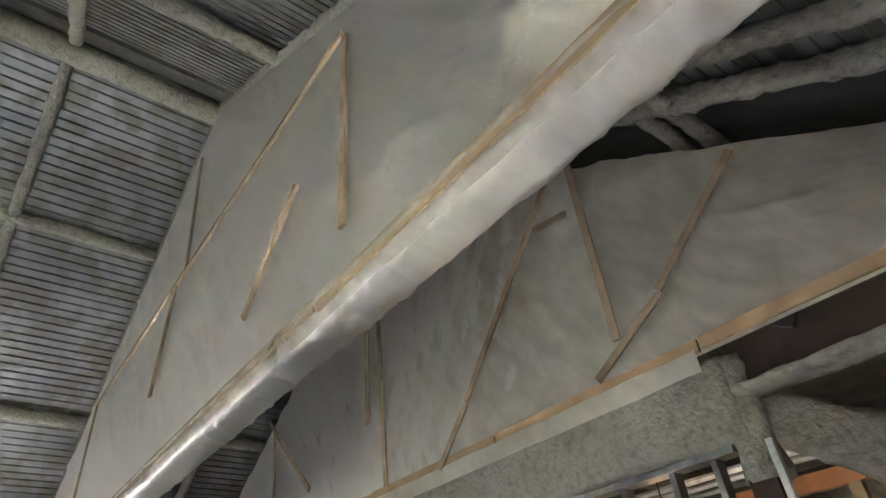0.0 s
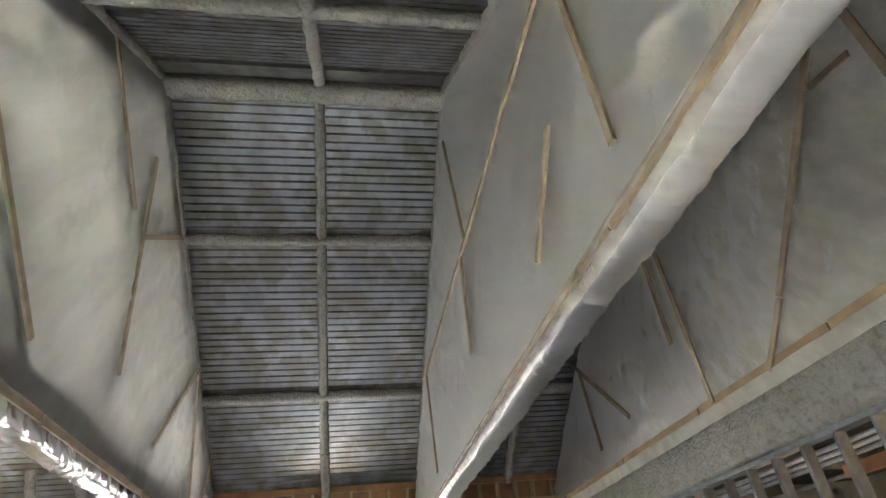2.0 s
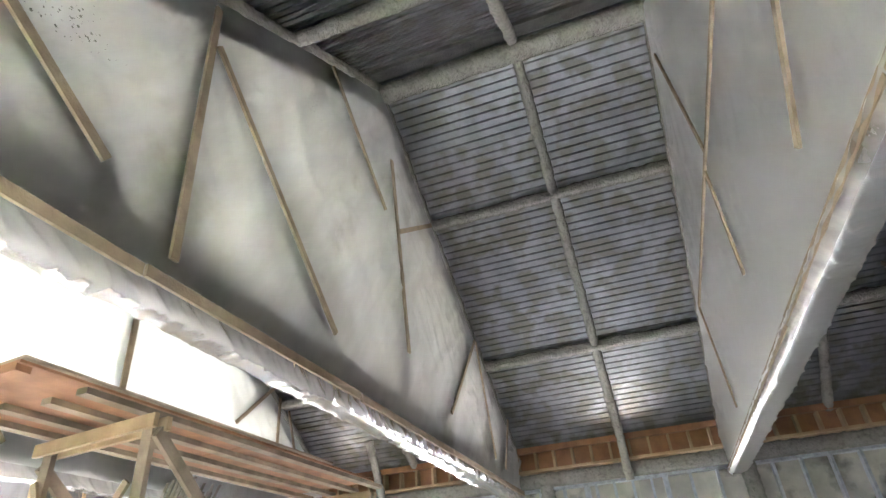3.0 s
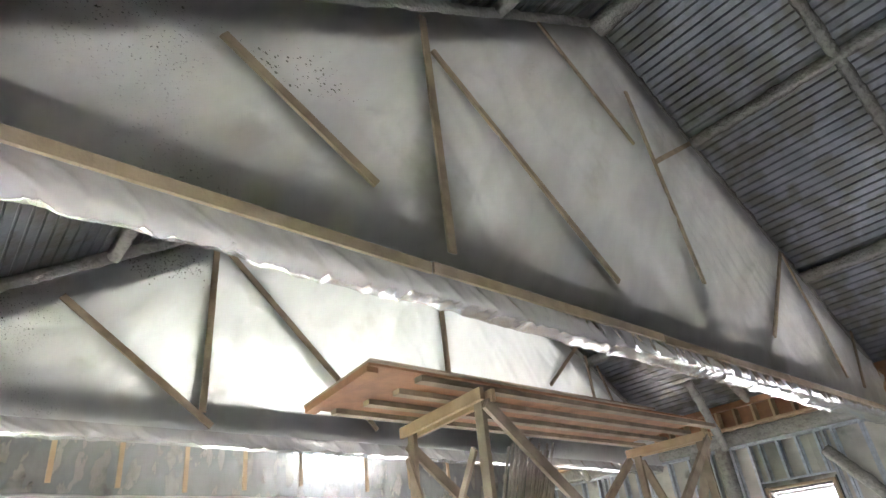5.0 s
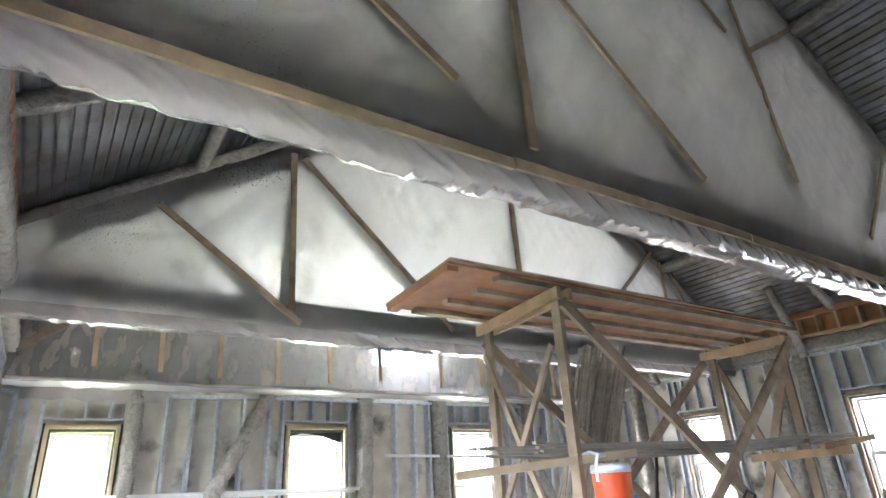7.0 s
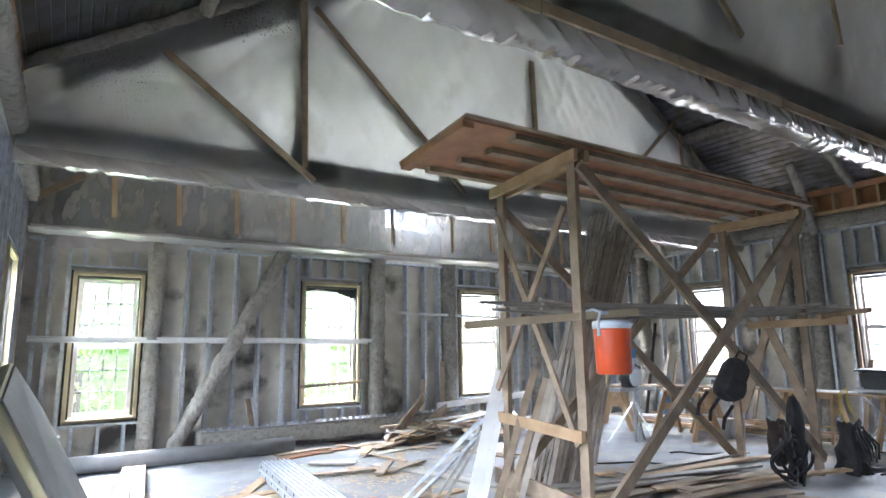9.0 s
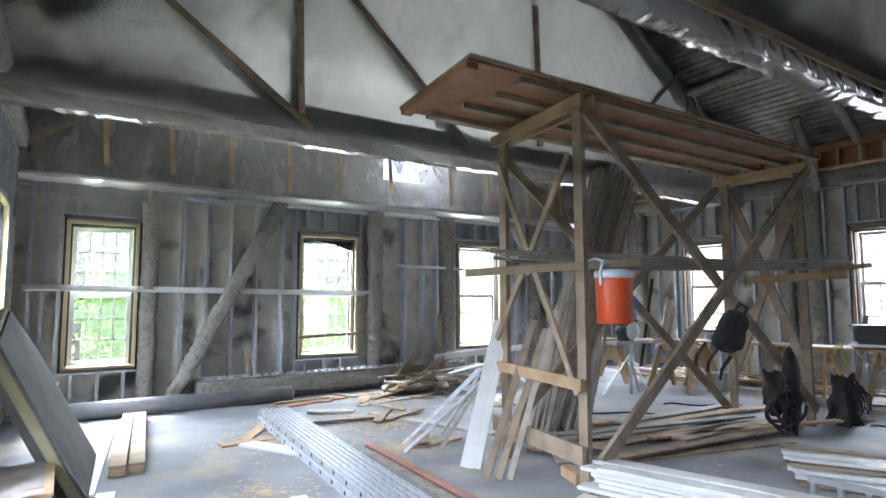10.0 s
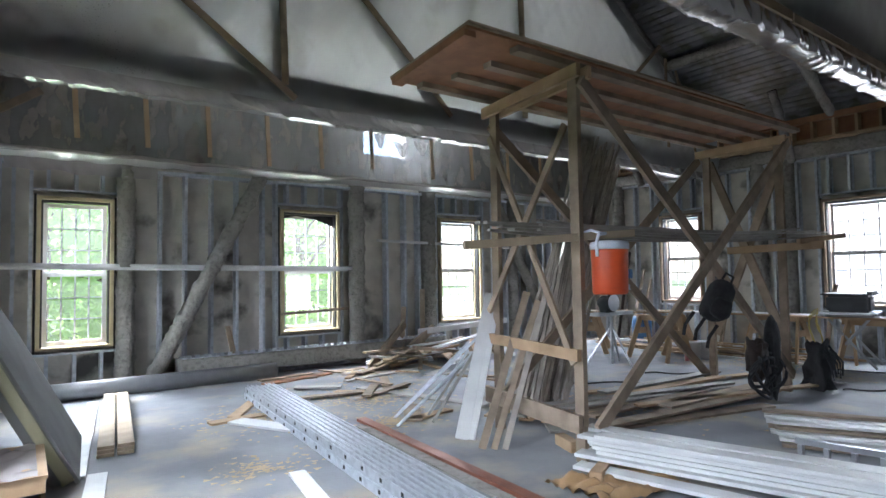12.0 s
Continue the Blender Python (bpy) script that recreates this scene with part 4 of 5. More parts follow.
part("plywood", slab(-0.02, 0.72, -0.03, 1.05, TOP + 0.119, TOP + 0.137), PINE_GREY, sc, "grey worn plywood sheet")
part("end_board", slab(-0.02, 0.0, 0.0, 1.0, TOP + 0.055, TOP + 0.098), PLY, sc, "orange end board")
# mouldings stored through the tower
random.seed(5)
for i in range(16):
    y = 4.40 + 0.045 * (i % 5) + random.uniform(-0.01, 0.01)
    z = 1.79 + 0.024 * (i // 5) + random.uniform(-0.004, 0.006)
    xa, xb = 1.75 + random.uniform(0, 0.7), 7.3 + random.uniform(-0.7, 0.4)
    dip = random.uniform(0.02, 0.09)
    pts = [(xa + (xb - xa) * k / 10, y - 0.06 * k / 10, z + 0.09 * k / 10 - dip * math.sin(math.pi * k / 10) + 0.008 * math.sin(k + i)) for k in range(11)]
    b = bmesh.new()
    for p, q in zip(pts, pts[1:]):
        add_bar(b, p, q, 0.042, 0.02)
    tagged(part("moulding", b, material("primed_moulding", (0.40, 0.38, 0.35), (0.30, 0.285, 0.265), 0.6, vary=0.2) if i == 0 else bpy.data.materials["primed_moulding"]), "long thin grey moulding lying through the scaffold", "moulding", "stored mouldings")
MOULD = bpy.data.materials["primed_moulding"]
PALE_PINE = material("pale_pine", (0.56, 0.46, 0.33), (0.46, 0.37, 0.26), 0.7, scale=5, bump=0.12)
strip("shelf_rail", (1.55, 4.40, 1.655), (3.03, 4.05, 1.765), 0.04, 0.06, PALE_PINE, "pine rail that carries mouldings", "board")
strip("shelf_rail", (6.3, 5.0, 1.70), (6.45, 3.95, 1.73), 0.045, 0.09, PINE, "pine rail that carries mouldings", "board")
strip("shelf_rail", (6.2, 4.12, 1.77), (7.39, 4.08, 1.87), 0.05, 0.06, PINE, "pine batten end lying with the mouldings", "board")
LEANING = material("aged_moulding", (0.44, 0.395, 0.345), (0.32, 0.285, 0.25), 0.75, scale=5, vary=0.25)
random.seed(11)
for i in range(46):
    f = i / 45
    xa, ya = 3.40 + 0.55 * f + random.uniform(-0.05, 0.05), 5.6 + 0.5 * random.random()
    xb, yb = 5.55 + 0.85 * f + random.uniform(-0.12, 0.12), 6.72 + random.uniform(-0.05, 0.04)
    strip("moulding", (xa, ya, 0.02), (xb, yb, 3.02 + random.uniform(0, 0.45)), 0.035, 0.018, LEANING, "long grey-brown moulding leaning on the truss", "moulding", "leaning mouldings")
for i in range(8):
    xa = 3.2 + i * 0.09
    strip("moulding", (xa + 0.9, 6.2, 0.02), (5.6 + 0.1 * i, 6.7, 2.4 + 0.1 * i), 0.04, 0.018, LEANING, "long grey-brown moulding leaning on the truss", "moulding", "leaning mouldings")
# boards that lean on the tower
for x, y, xt, yt, zt, w, m, lab in ((2.16, 5.26, 2.70, 5.44, 1.26, 0.12, WHITE_TRIM, "white primed board leaning on the scaffold"), (2.22, 5.19, 2.74, 5.40, 1.22, 0.06, WHITE_TRIM, "narrow white primed board leaning on the scaffold"),
                                    (2.12, 4.93, 2.76, 5.02, 1.28, 0.065, PINE_GREY, "brown board leaning on the scaffold"), (2.19, 4.86, 2.84, 4.96, 1.20, 0.055, PINE_GREY, "brown board leaning on the scaffold"), (2.26, 4.80, 2.92, 4.9, 1.36, 0.05, LEANING, "brown board leaning on the scaffold"),
                                    (2.3, 5.9, 2.75, 5.75, 0.7, 0.03, MOULD, "thin strip leaning on the scaffold"), (2.38, 6.12, 2.78, 5.92, 0.62, 0.026, MOULD, "thin strip leaning on the scaffold"), (2.52, 6.28, 2.84, 6.0, 0.66, 0.022, GALV, "steel strip leaning on the scaffold"),
                                    (2.1, 6.3, 2.85, 5.85, 0.8, 0.026, GALV, "steel strip leaning on the scaffold"), (1.95, 6.0, 2.75, 5.8, 0.65, 0.026, GALV, "steel strip leaning on the scaffold"), (2.24, 6.45, 2.9, 6.05, 0.74, 0.022, GALV, "steel strip leaning on the scaffold")):
    strip("leaning_board", (x, y, 0.0), (xt, yt, zt), 0.025, w, m, lab, "board", "boards leaning on the scaffold", up=(0.75, -0.65, 0))

# ---- drinks cooler, bags and harness hung on the tower ----
def revolve(profile, sides=28):
    b = bmesh.new()
    rings = [[b.verts.new((r * math.cos(6.2832 * k / sides), r * math.sin(6.2832 * k / sides), z)) for k in range(sides)] for r, z in profile]
    for p, q in zip(rings, rings[1:]):
        for j in range(sides):
            b.faces.new((p[j], p[(j + 1) % sides], q[(j + 1) % sides], q[j]))
    b.faces.new(rings[0][::-1])
    b.faces.new(rings[-1])
    return b
ORANGE = material("orange_plastic", (0.62, 0.085, 0.025), (0.52, 0.07, 0.02), 0.4, scale=3, bump=0.03)
PALE = material("pale_blue_plastic", (0.62, 0.68, 0.78), (0.55, 0.61, 0.72), 0.4)
cool = thing("drinks_cooler", "orange drinks cooler with a pale lid hung on the scaffold", "cooler", at=(2.69, 4.03, 1.28))
part("body", revolve([(0.125, 0), (0.134, 0.015), (0.137, 0.2), (0.141, 0.33), (0.142, 0.345)]), ORANGE, cool, "orange insulated body", True)
part("lid", revolve([(0.147, 0.347), (0.149, 0.385), (0.14, 0.405), (0.08, 0.415)]), PALE, cool, "pale blue-white lid", True)
part("handle", tube([(-0.145, 0, 0.29), (-0.15, 0, 0.40), (-0.12, 0, 0.46), (-0.04, 0.0, 0.47)], 0.014), PALE, cool, "pale carry handle")
part("tap", tube([(0.13, -0.04, 0.06), (0.165, -0.045, 0.06), (0.17, -0.045, 0.03)], 0.016), PALE, cool, "pale tap")
part("maker_patch", box((0.095, -0.115, 0.12), (0.125, -0.07, 0.19)), material("blue_label", (0.12, 0.25, 0.5), rough=0.5), cool, "blue and white label patch")
part("strap", tube([(-0.06, 0, 0.465), (-0.09, 0.1, 0.50), (-0.16, 0.2, 0.46)], 0.012), PALE, cool)
NYLON = material("black_nylon", (0.018, 0.018, 0.021), (0.032, 0.032, 0.035), 0.75, scale=12, bump=0.3, bump_scale=40)
LEATHER = material("brown_leather", (0.032, 0.018, 0.013), (0.02, 0.013, 0.010), 0.55, scale=8, bump=0.25)
def blob(w, d, h, seed, amount=0.12, taper=0.0):
    b = bmesh.new()
    bmesh.ops.create_uvsphere(b, u_segments=20, v_segments=14, radius=0.5)
    for v in b.verts:
        c = v.co
        p = Vector([math.copysign(abs(2 * a) ** 0.6, a) / 2 for a in c])
        k = 1 + amount * noise.noise(c * 3.4 + Vector((seed, 0, 0))) * 2 + amount * 0.5 * noise.noise(c * 9 + Vector((0, seed, 0)))
        t = 1 + taper * p.z
        v.co = Vector((p.x * w * k * t, p.y * d * k * t, p.z * h * k))
    return b
bag = thing("backpack", "black nylon backpack hung on a scaffold brace", "backpack", at=(4.25, 4.04, 1.17))
bag.rotation_euler = (0, radians(30), radians(-30))
part("body", blob(0.23, 0.17, 0.40, 1, 0.07), NYLON, bag, "", True)
part("pocket", blob(0.18, 0.10, 0.19, 2, 0.06), NYLON, bag, "", True).location = (0.02, -0.085, -0.07)
for dx in (-0.14, -0.02, 0.12):
    part("strap", tube([(dx, 0.02, -0.2), (dx - 0.03, 0.0, -0.34), (dx - 0.02 + 0.03, 0.02, -0.42 - 0.08 * abs(dx))], 0.018, 6), NYLON, bag)
part("loop", tube([(-0.05, 0, 0.18), (-0.04, 0, 0.27), (0.04, 0, 0.27), (0.05, 0, 0.18)], 0.012, 6), NYLON, bag)
har = thing("safety_harness", "brown and black safety harness with hoops of strap", "harness", at=(4.98, 4.05, 0.57))
part("pouch", blob(0.20, 0.16, 0.34, 5, 0.35), LEATHER, har, "brown leather pouch", True)
for k in range(6):
    r = 0.14 + 0.03 * (k % 3)
    c = (-0.12 + 0.05 * k, -0.08, -0.12 - 0.03 * (k % 4))
    part("hoop", tube([(c[0] + r * math.cos(t), c[1] + 0.05 * math.sin(t * 2 + k), c[2] + r * math.sin(t)) for t in np.linspace(0.3 * k, 0.3 * k + 5.6, 20)], 0.016, 6), NYLON, har)
part("webbing", blob(0.18, 0.12, 0.74, 8, 0.16), NYLON, har, "black webbing bundle", True).location = (0.28, -0.02, 0.0)
tb = thing("tool_bag", "slumped black tool bag with trailing straps beside a post", "bag", at=(6.84, 4.22, 0))
part("body", blob(0.28, 0.26, 0.56, 14, 0.5, -0.3), NYLON, tb, "", True).location = (0, 0, 0.27)
part("apron", grid_sheet(18, 10, lambda u, v: (-0.05 + 0.62 * u, -0.12 + 0.24 * v, 0.012 + 0.22 * (1 - u) ** 2 * (0.6 + 0.4 * math.sin(5 * v)) + 0.03 * abs(noise.noise(Vector((u * 5, v * 5, 3)))))), NYLON, tb, "black cloth trailing on the slab", True)
for k in range(5):
    part("strap", tube([(-0.1 + 0.05 * k, -0.1, 0.48 + 0.05 * (k % 2)), (-0.16 + 0.09 * k, -0.19, 0.32), (-0.1 + 0.06 * k, -0.2, 0.14 + 0.03 * (k % 3))], 0.013, 6), NYLON, tb)
tagged(part("rope_coil", tube([(7.0 + (0.10 + 0.004 * t) * math.cos(t), 4.3 + 0.03 * math.sin(3 * t), 0.66 + (0.24 + 0.004 * t) * math.sin(t)) for t in np.linspace(0, 15, 50)], 0.006, 6), material("yellow_rope", (0.5, 0.40, 0.12), rough=0.8)), "coil of yellow rope hung on a post", "rope")
for pts in ([(6.9, 4.0, 0.015), (7.3, 3.6, 0.015), (8.2, 3.7, 0.015), (9.4, 3.2, 0.015)], [(6.2, 6.2, 0.015), (6.7, 5.7, 0.015), (6.0, 5.3, 0.015), (5.5, 5.8, 0.015), (4.6, 6.6, 0.015)], [(8.4, 4.6, 0.015), (8.9, 3.4, 0.015), (9.5, 2.8, 0.015)]):
    fine = []
    for (a, b2) in zip(pts, pts[1:]):
        fine += [tuple(Vector(a).lerp(Vector(b2), t) + Vector((0.05 * math.sin(9 * t + a[0]), 0.05 * math.sin(7 * t), 0))) for t in np.linspace(0, 0.9, 8)]
    tagged(part("power_cord", tube(fine, 0.011, 6), NYLON), "black power cord lying on the slab", "cord", "power cords")

# ---- lumber and offcuts on the slab ----
def lying(name, x, y, z, length, w, h, turn, mat, label, group, tip=0.0):
    b = box((-length / 2, -w / 2, 0), (length / 2, w / 2, h))
    bmesh.ops.bevel(b, geom=b.edges[:], offset=min(w, h) * 0.07, segments=1, affect="EDGES")
    ob = part(name, b, mat)
    ob.matrix_world = pose(x, y, z, 0, tip, turn)
    return tagged(ob, label, "board", group)
# bundle of steel studs, open side up
d = Vector((0.93, 4.8, 0)) - Vector((1.17, 8.24, 0))
d.normalize()
side = Vector((-d.y, d.x, 0))
for row in range(2):
    for k in range(7):
        base = Vector((1.17, 8.24, 0)) + side * (0.03 + 0.052 * k + 0.012 * row) - d * 0.04 * ((k * 3) % 4)
        end = base + d * 6.1
        m, n = along(base, end)
        b = bmesh.new()
        add_box(b, (0, -0.022, 0), (n, 0.022, 0.0025))
        add_box(b, (0, -0.022, 0.0025), (n, -0.0195, 0.068))
        add_box(b, (0, 0.0195, 0.0025), (n, 0.022, 0.068))
        add_box(b, (0, -0.0195, 0.0655), (n, -0.015, 0.068))
        add_box(b, (0, 0.015, 0.0655), (n, 0.0195, 0.068))
        for e in np.arange(0.15, n, 0.6):
            add_box(b, (float(e), -0.024, 0.02), (float(e) + 0.09, -0.0225, 0.05))
        ob = part("steel_stud", b, GALV)
        ob.matrix_world = Matrix.Translation((0, 0, 0.002 + 0.072 * row)) @ m
        if k == 0:
            for e in np.arange(0.1, n, 0.3):
                part("slot", box((float(e), 0.0221, 0.022), (float(e) + 0.035, 0.0235, 0.05)), DARK, ob, "punched slot")
                part("slot", box((float(e), -0.0255, 0.022), (float(e) + 0.035, -0.0241, 0.05)), DARK, ob, "punched slot")
        tagged(ob, "galvanised steel stud stacked in a bundle on the slab", "steel stud", "bundled studs")
lying("trim_length", 1.72, 5.07, 0.0, 2.7, 0.1, 0.03, 87.3, material("copper_trim", (0.33, 0.13, 0.085), (0.24, 0.10, 0.07), 0.35, 0.5, scale=5, bump=0.1), "copper-coloured metal trim on the slab", "metal trims")
lying("trim_length", 1.60, 4.9, 0.0, 2.6, 0.1, 0.015, 87, FOAM, "grey metal trim on the slab", "metal trims")
for k, (x0, n) in enumerate(((-0.275, 3), (-0.135, 3))):
    for j in range(n):
        lying("plank", x0 + 0.004 * j, 7.95 + 0.02 * j, 0.028 * j, 2.55, 0.125, 0.026, 83.4 + 0.4 * k, PALE_PINE, "pale pine plank in a small stack on the slab", "stacked planks")
lying("white_strip", -0.475, 7.7, 0, 3.0, 0.11, 0.02, 83.3, WHITE_TRIM, "long white trim board on the slab", "white boards on the slab")
lying("white_strip", -0.60, 5.62, 0, 1.2, 0.13, 0.02, 82, WHITE_TRIM, "short white board on the slab", "white boards on the slab")
for x, y, L, w, t, m in ((0.80, 7.25, 0.55, 0.14, 4, PINE), (1.05, 7.75, 1.0, 0.12, 58, PINE), (1.0, 6.75, 1.0, 0.2, -62, WHITE_TRIM), (2.85, 7.0, 1.9, 0.16, -72, MOULD), (2.35, 6.35, 0.7, 0.18, 60, PINE_GREY), (2.45, 6.15, 0.55, 0.12, 10, PINE),
                         (3.3, 8.6, 1.4, 0.1, 12, MOULD), (2.2, 9.1, 1.1, 0.16, 14, PLY), (2.9, 9.3, 0.9, 0.12, 2, PINE_GREY), (1.35, 6.1, 0.8, 0.06, -66, PINE), (0.62, 4.97, 0.7, 0.12, 82, WHITE_TRIM), (4.0, 8.2, 0.5, 0.2, 30, MOULD), (4.6, 7.9, 0.7, 0.12, 50, WHITE_TRIM)):
    lying("offcut", x, y, 0.001, L, w, 0.022, t, m, "board offcut lying on the sawdust", "scattered offcuts")
random.seed(23)
for i in range(22):
    lying('offcut', random.uniform(1.9, 4.4), random.uniform(7.4, 9.3), 0.001 + 0.023 * (i % 2), random.uniform(0.2, 0.9), random.uniform(0.04, 0.14), 0.02, random.uniform(-80, 80), random.choice((PINE, PINE_GREY, MOULD, STRAP)), 'board offcut lying on the sawdust', 'scattered offcuts')
random.seed(21)
for i in range(46):
    a = random.random()
    x, y = 3.7 + 2.2 * a + random.uniform(-0.3, 0.3), 9.15 + random.uniform(-0.45, 0.4)
    z = 0.02 + 0.36 * random.random() * (1 - abs(a - 0.5))
    lying("offcut", x, y, z, random.uniform(0.4, 1.5), random.uniform(0.06, 0.16), random.uniform(0.02, 0.045), random.uniform(-30, 70), random.choice((PINE, PINE_GREY, PINE_GREY, WHITE_TRIM, STRAP)), "wood offcut in a heap by the wall", "offcut heap", random.uniform(-12, 12))
strip("plank", (3.4, 9.2, 0.02), (4.4, 9.75, 0.62), 0.05, 0.14, PINE_GREY, "brown plank on the offcut heap", "board", "offcut heap")
strip("plank", (3.7, 9.1, 0.02), (4.9, 9.6, 0.52), 0.05, 0.14, PINE_GREY, "brown plank on the offcut heap", "board", "offcut heap")
strip("plank", (4.5, 9.5, 0.48), (6.6, 9.55, 0.56), 0.03, 0.10, WHITE_TRIM, "white board on the offcut heap", "board", "offcut heap")
random.seed(31)
for i in range(16):
    x, y = 5.0 + random.uniform(-0.6, 0.7), 4.78 + random.uniform(-0.5, 0.7)
    lying("plank", x, y, 0.001 + 0.024 * (i % 4), random.uniform(1.4, 3.2), random.uniform(0.09, 0.19), 0.024, -9 + random.uniform(-7, 9), random.choice((PINE_GREY, PINE_GREY, PINE, MOULD)), "brown plank lying under the scaffold", "planks under the scaffold")
for i in range(12):
    x, y = 3.6 + random.uniform(-0.5, 0.6), 5.6 + random.uniform(-0.5, 0.6)
    lying("offcut", x, y, 0.001 + 0.02 * (i % 3), random.uniform(0.4, 1.1), random.uniform(0.08, 0.2), 0.02, random.uniform(-60, 60), random.choice((PINE_GREY, PINE, MOULD)), "board offcut lying under the scaffold", "scattered offcuts")
lying("block", 2.68, 4.5, 0.0, 0.28, 0.09, 0.09, 70, PINE, "short pine block beside a post", "blocks")
# white primed boards raised on bearers
for (x, y) in ((2.60, 4.0), (2.9, 2.6)):
    lying("bearer", x, y, 0, 0.9, 0.09, 0.09, 25, PINE, "pine bearer under the white boards", "bearers")
for layer in range(6):
    for col_n in range(2):
        off = 0.145 * col_n + 0.035 * ((layer * 2) % 3)
        L = 3.9 + 0.1 * ((layer + col_n) % 3)
        x0, y0, ang = 2.40 + off * 0.85 + 0.03 * ((layer * 5) % 4), 4.14 + off * 0.3 - 0.05 * ((layer * 3 + col_n) % 4), -73.5
        lying("white_board", x0 + L / 2 * math.cos(radians(ang)), y0 + L / 2 * math.sin(radians(ang)), 0.092 + 0.030 * layer, L, 0.14, 0.026, ang, WHITE_TRIM, "long white primed board in a stack", "stacked white boards")
lying("white_board", 2.62, 2.75, 0.045, 2.7, 0.14, 0.026, -76, WHITE_TRIM, "long white primed board beside a stack", "stacked white boards")
for j in range(10):
    x0, y0 = 4.1 + 0.07 * j, 3.45 + 0.05 * j
    ang = -62 + random.uniform(-3, 3)
    L = 2.6 + random.uniform(-0.4, 0.6)
    lying("white_board" if j % 3 else "plank", x0 + L / 2 * math.cos(radians(ang)), y0 + L / 2 * math.sin(radians(ang)), 0.001 + 0.026 * (j % 5), L, 0.11, 0.024, ang, WHITE_TRIM if j % 3 else PINE_GREY, "long primed board on the slab" if j % 3 else "brown plank on the slab", "boards by the scaffold")
ALU = material("aluminium", (0.52, 0.54, 0.57), (0.44, 0.46, 0.49), 0.35, 0.85, scale=8, bump=0.05)
lad = thing("ladder", "aluminium ladder section standing on its edge", "ladder", at=(3.57, 3.12, 0))
lad.rotation_euler = (0, 0, radians(-80))
for z in (0.02, 0.21):
    part("rail", box((0, -0.014, z - 0.02), (2.6, 0.014, z + 0.02)), ALU, lad)
for x in np.arange(0.02, 2.6, 0.16):
    part("rung", box((float(x), -0.035, 0.04), (float(x) + 0.03, 0.035, 0.19)), ALU, lad)
# kraft paper and roll by the wall
tagged(part("packing_paper", grid_sheet(26, 18, lambda u, v: (1.95 + 0.7 * u, 3.55 + 0.5 * v - 0.2 * u, 0.012 + 0.11 * abs(noise.noise(Vector((u * 4, v * 4, 2)))) + 0.03 * noise.noise(Vector((u * 11, v * 11, 1)))))
       , material("kraft_paper", (0.42, 0.27, 0.14), (0.33, 0.21, 0.11), 0.6, scale=6), smooth=True), "crumpled brown packing paper on the slab", "paper")
tagged(part("membrane_roll", tube([(-1.0, 9.52, 0.11), (0.2, 9.52, 0.11), (2.0, 9.45, 0.11)], 0.11, 20), material("grey_pvc", (0.19, 0.20, 0.21), (0.15, 0.155, 0.165), 0.35, scale=4), smooth=True), "long grey plastic pipe lying by the wall", "pipe")
tagged(part("plastic_bundle", blob(0.42, 0.35, 0.5, 17, 0.25), BRIGHT_SHEET, smooth=True), "crumpled white plastic bundle by the wall", "plastic").location = (-1.08, 9.35, 0.25)
# sheet stack leaning on the side wall, and a crate
def leaning_sheet(dx, mat, lab, thick=0.026):
    b = bmesh.new()
    out = [(-0.78, 6.1, 0.0), (-0.67, 7.5, 0.0), (-1.16, 7.5, 0.98), (-1.36, 6.95, 1.38), (-1.36, 6.1, 1.16)]
    a = [b.verts.new((x + dx, y, z)) for x, y, z in out]
    c = [b.verts.new((x + dx + thick, y, z + thick * 0.45)) for x, y, z in out]
    b.faces.new(a)
    b.faces.new(c[::-1])
    for i in range(5):
        b.faces.new((a[i], c[i], c[(i + 1) % 5], a[(i + 1) % 5]))
    return tagged(part("gypsum_sheet", b, mat), lab, "board", "leaning sheets")
leaning_sheet(0.12, material("grey_gypsum", (0.24, 0.25, 0.25), (0.20, 0.205, 0.21), 0.8, scale=3), "grey gypsum sheet leaning on the side wall")
leaning_sheet(0.04, material("yellow_gypsum", (0.55, 0.53, 0.36), (0.48, 0.46, 0.31), 0.8, scale=3), "pale yellow foam board leaning on the side wall", 0.075)
leaning_sheet(-0.02, bpy.data.materials["grey_gypsum"], "grey sheet leaning on the side wall", 0.055)
cr = thing("crate", "pine crate with a sheet of clear plastic on top", "crate", at=(-1.12, 5.72, 0))
for z in (0.03, 0.14, 0.25):
    for lo, hi in (((-0.26, -0.42, z - 0.03), (0.26, -0.40, z + 0.05)), ((0.24, -0.40, z - 0.03), (0.26, 0.40, z + 0.05)), ((-0.26, 0.40, z - 0.03), (0.26, 0.42, z + 0.05))):
        part("slat", box(lo, hi), PINE, cr)
part("lid", box((-0.26, -0.42, 0.30), (0.27, 0.42, 0.32)), PINE, cr)
part("cover", grid_sheet(16, 16, lambda u, v: (-0.28 + 0.5 * u, -0.44 + 0.8 * v, 0.33 + 0.02 * noise.noise(Vector((u * 6, v * 6, 0))))), WRAP, cr, "clear plastic cover", True)

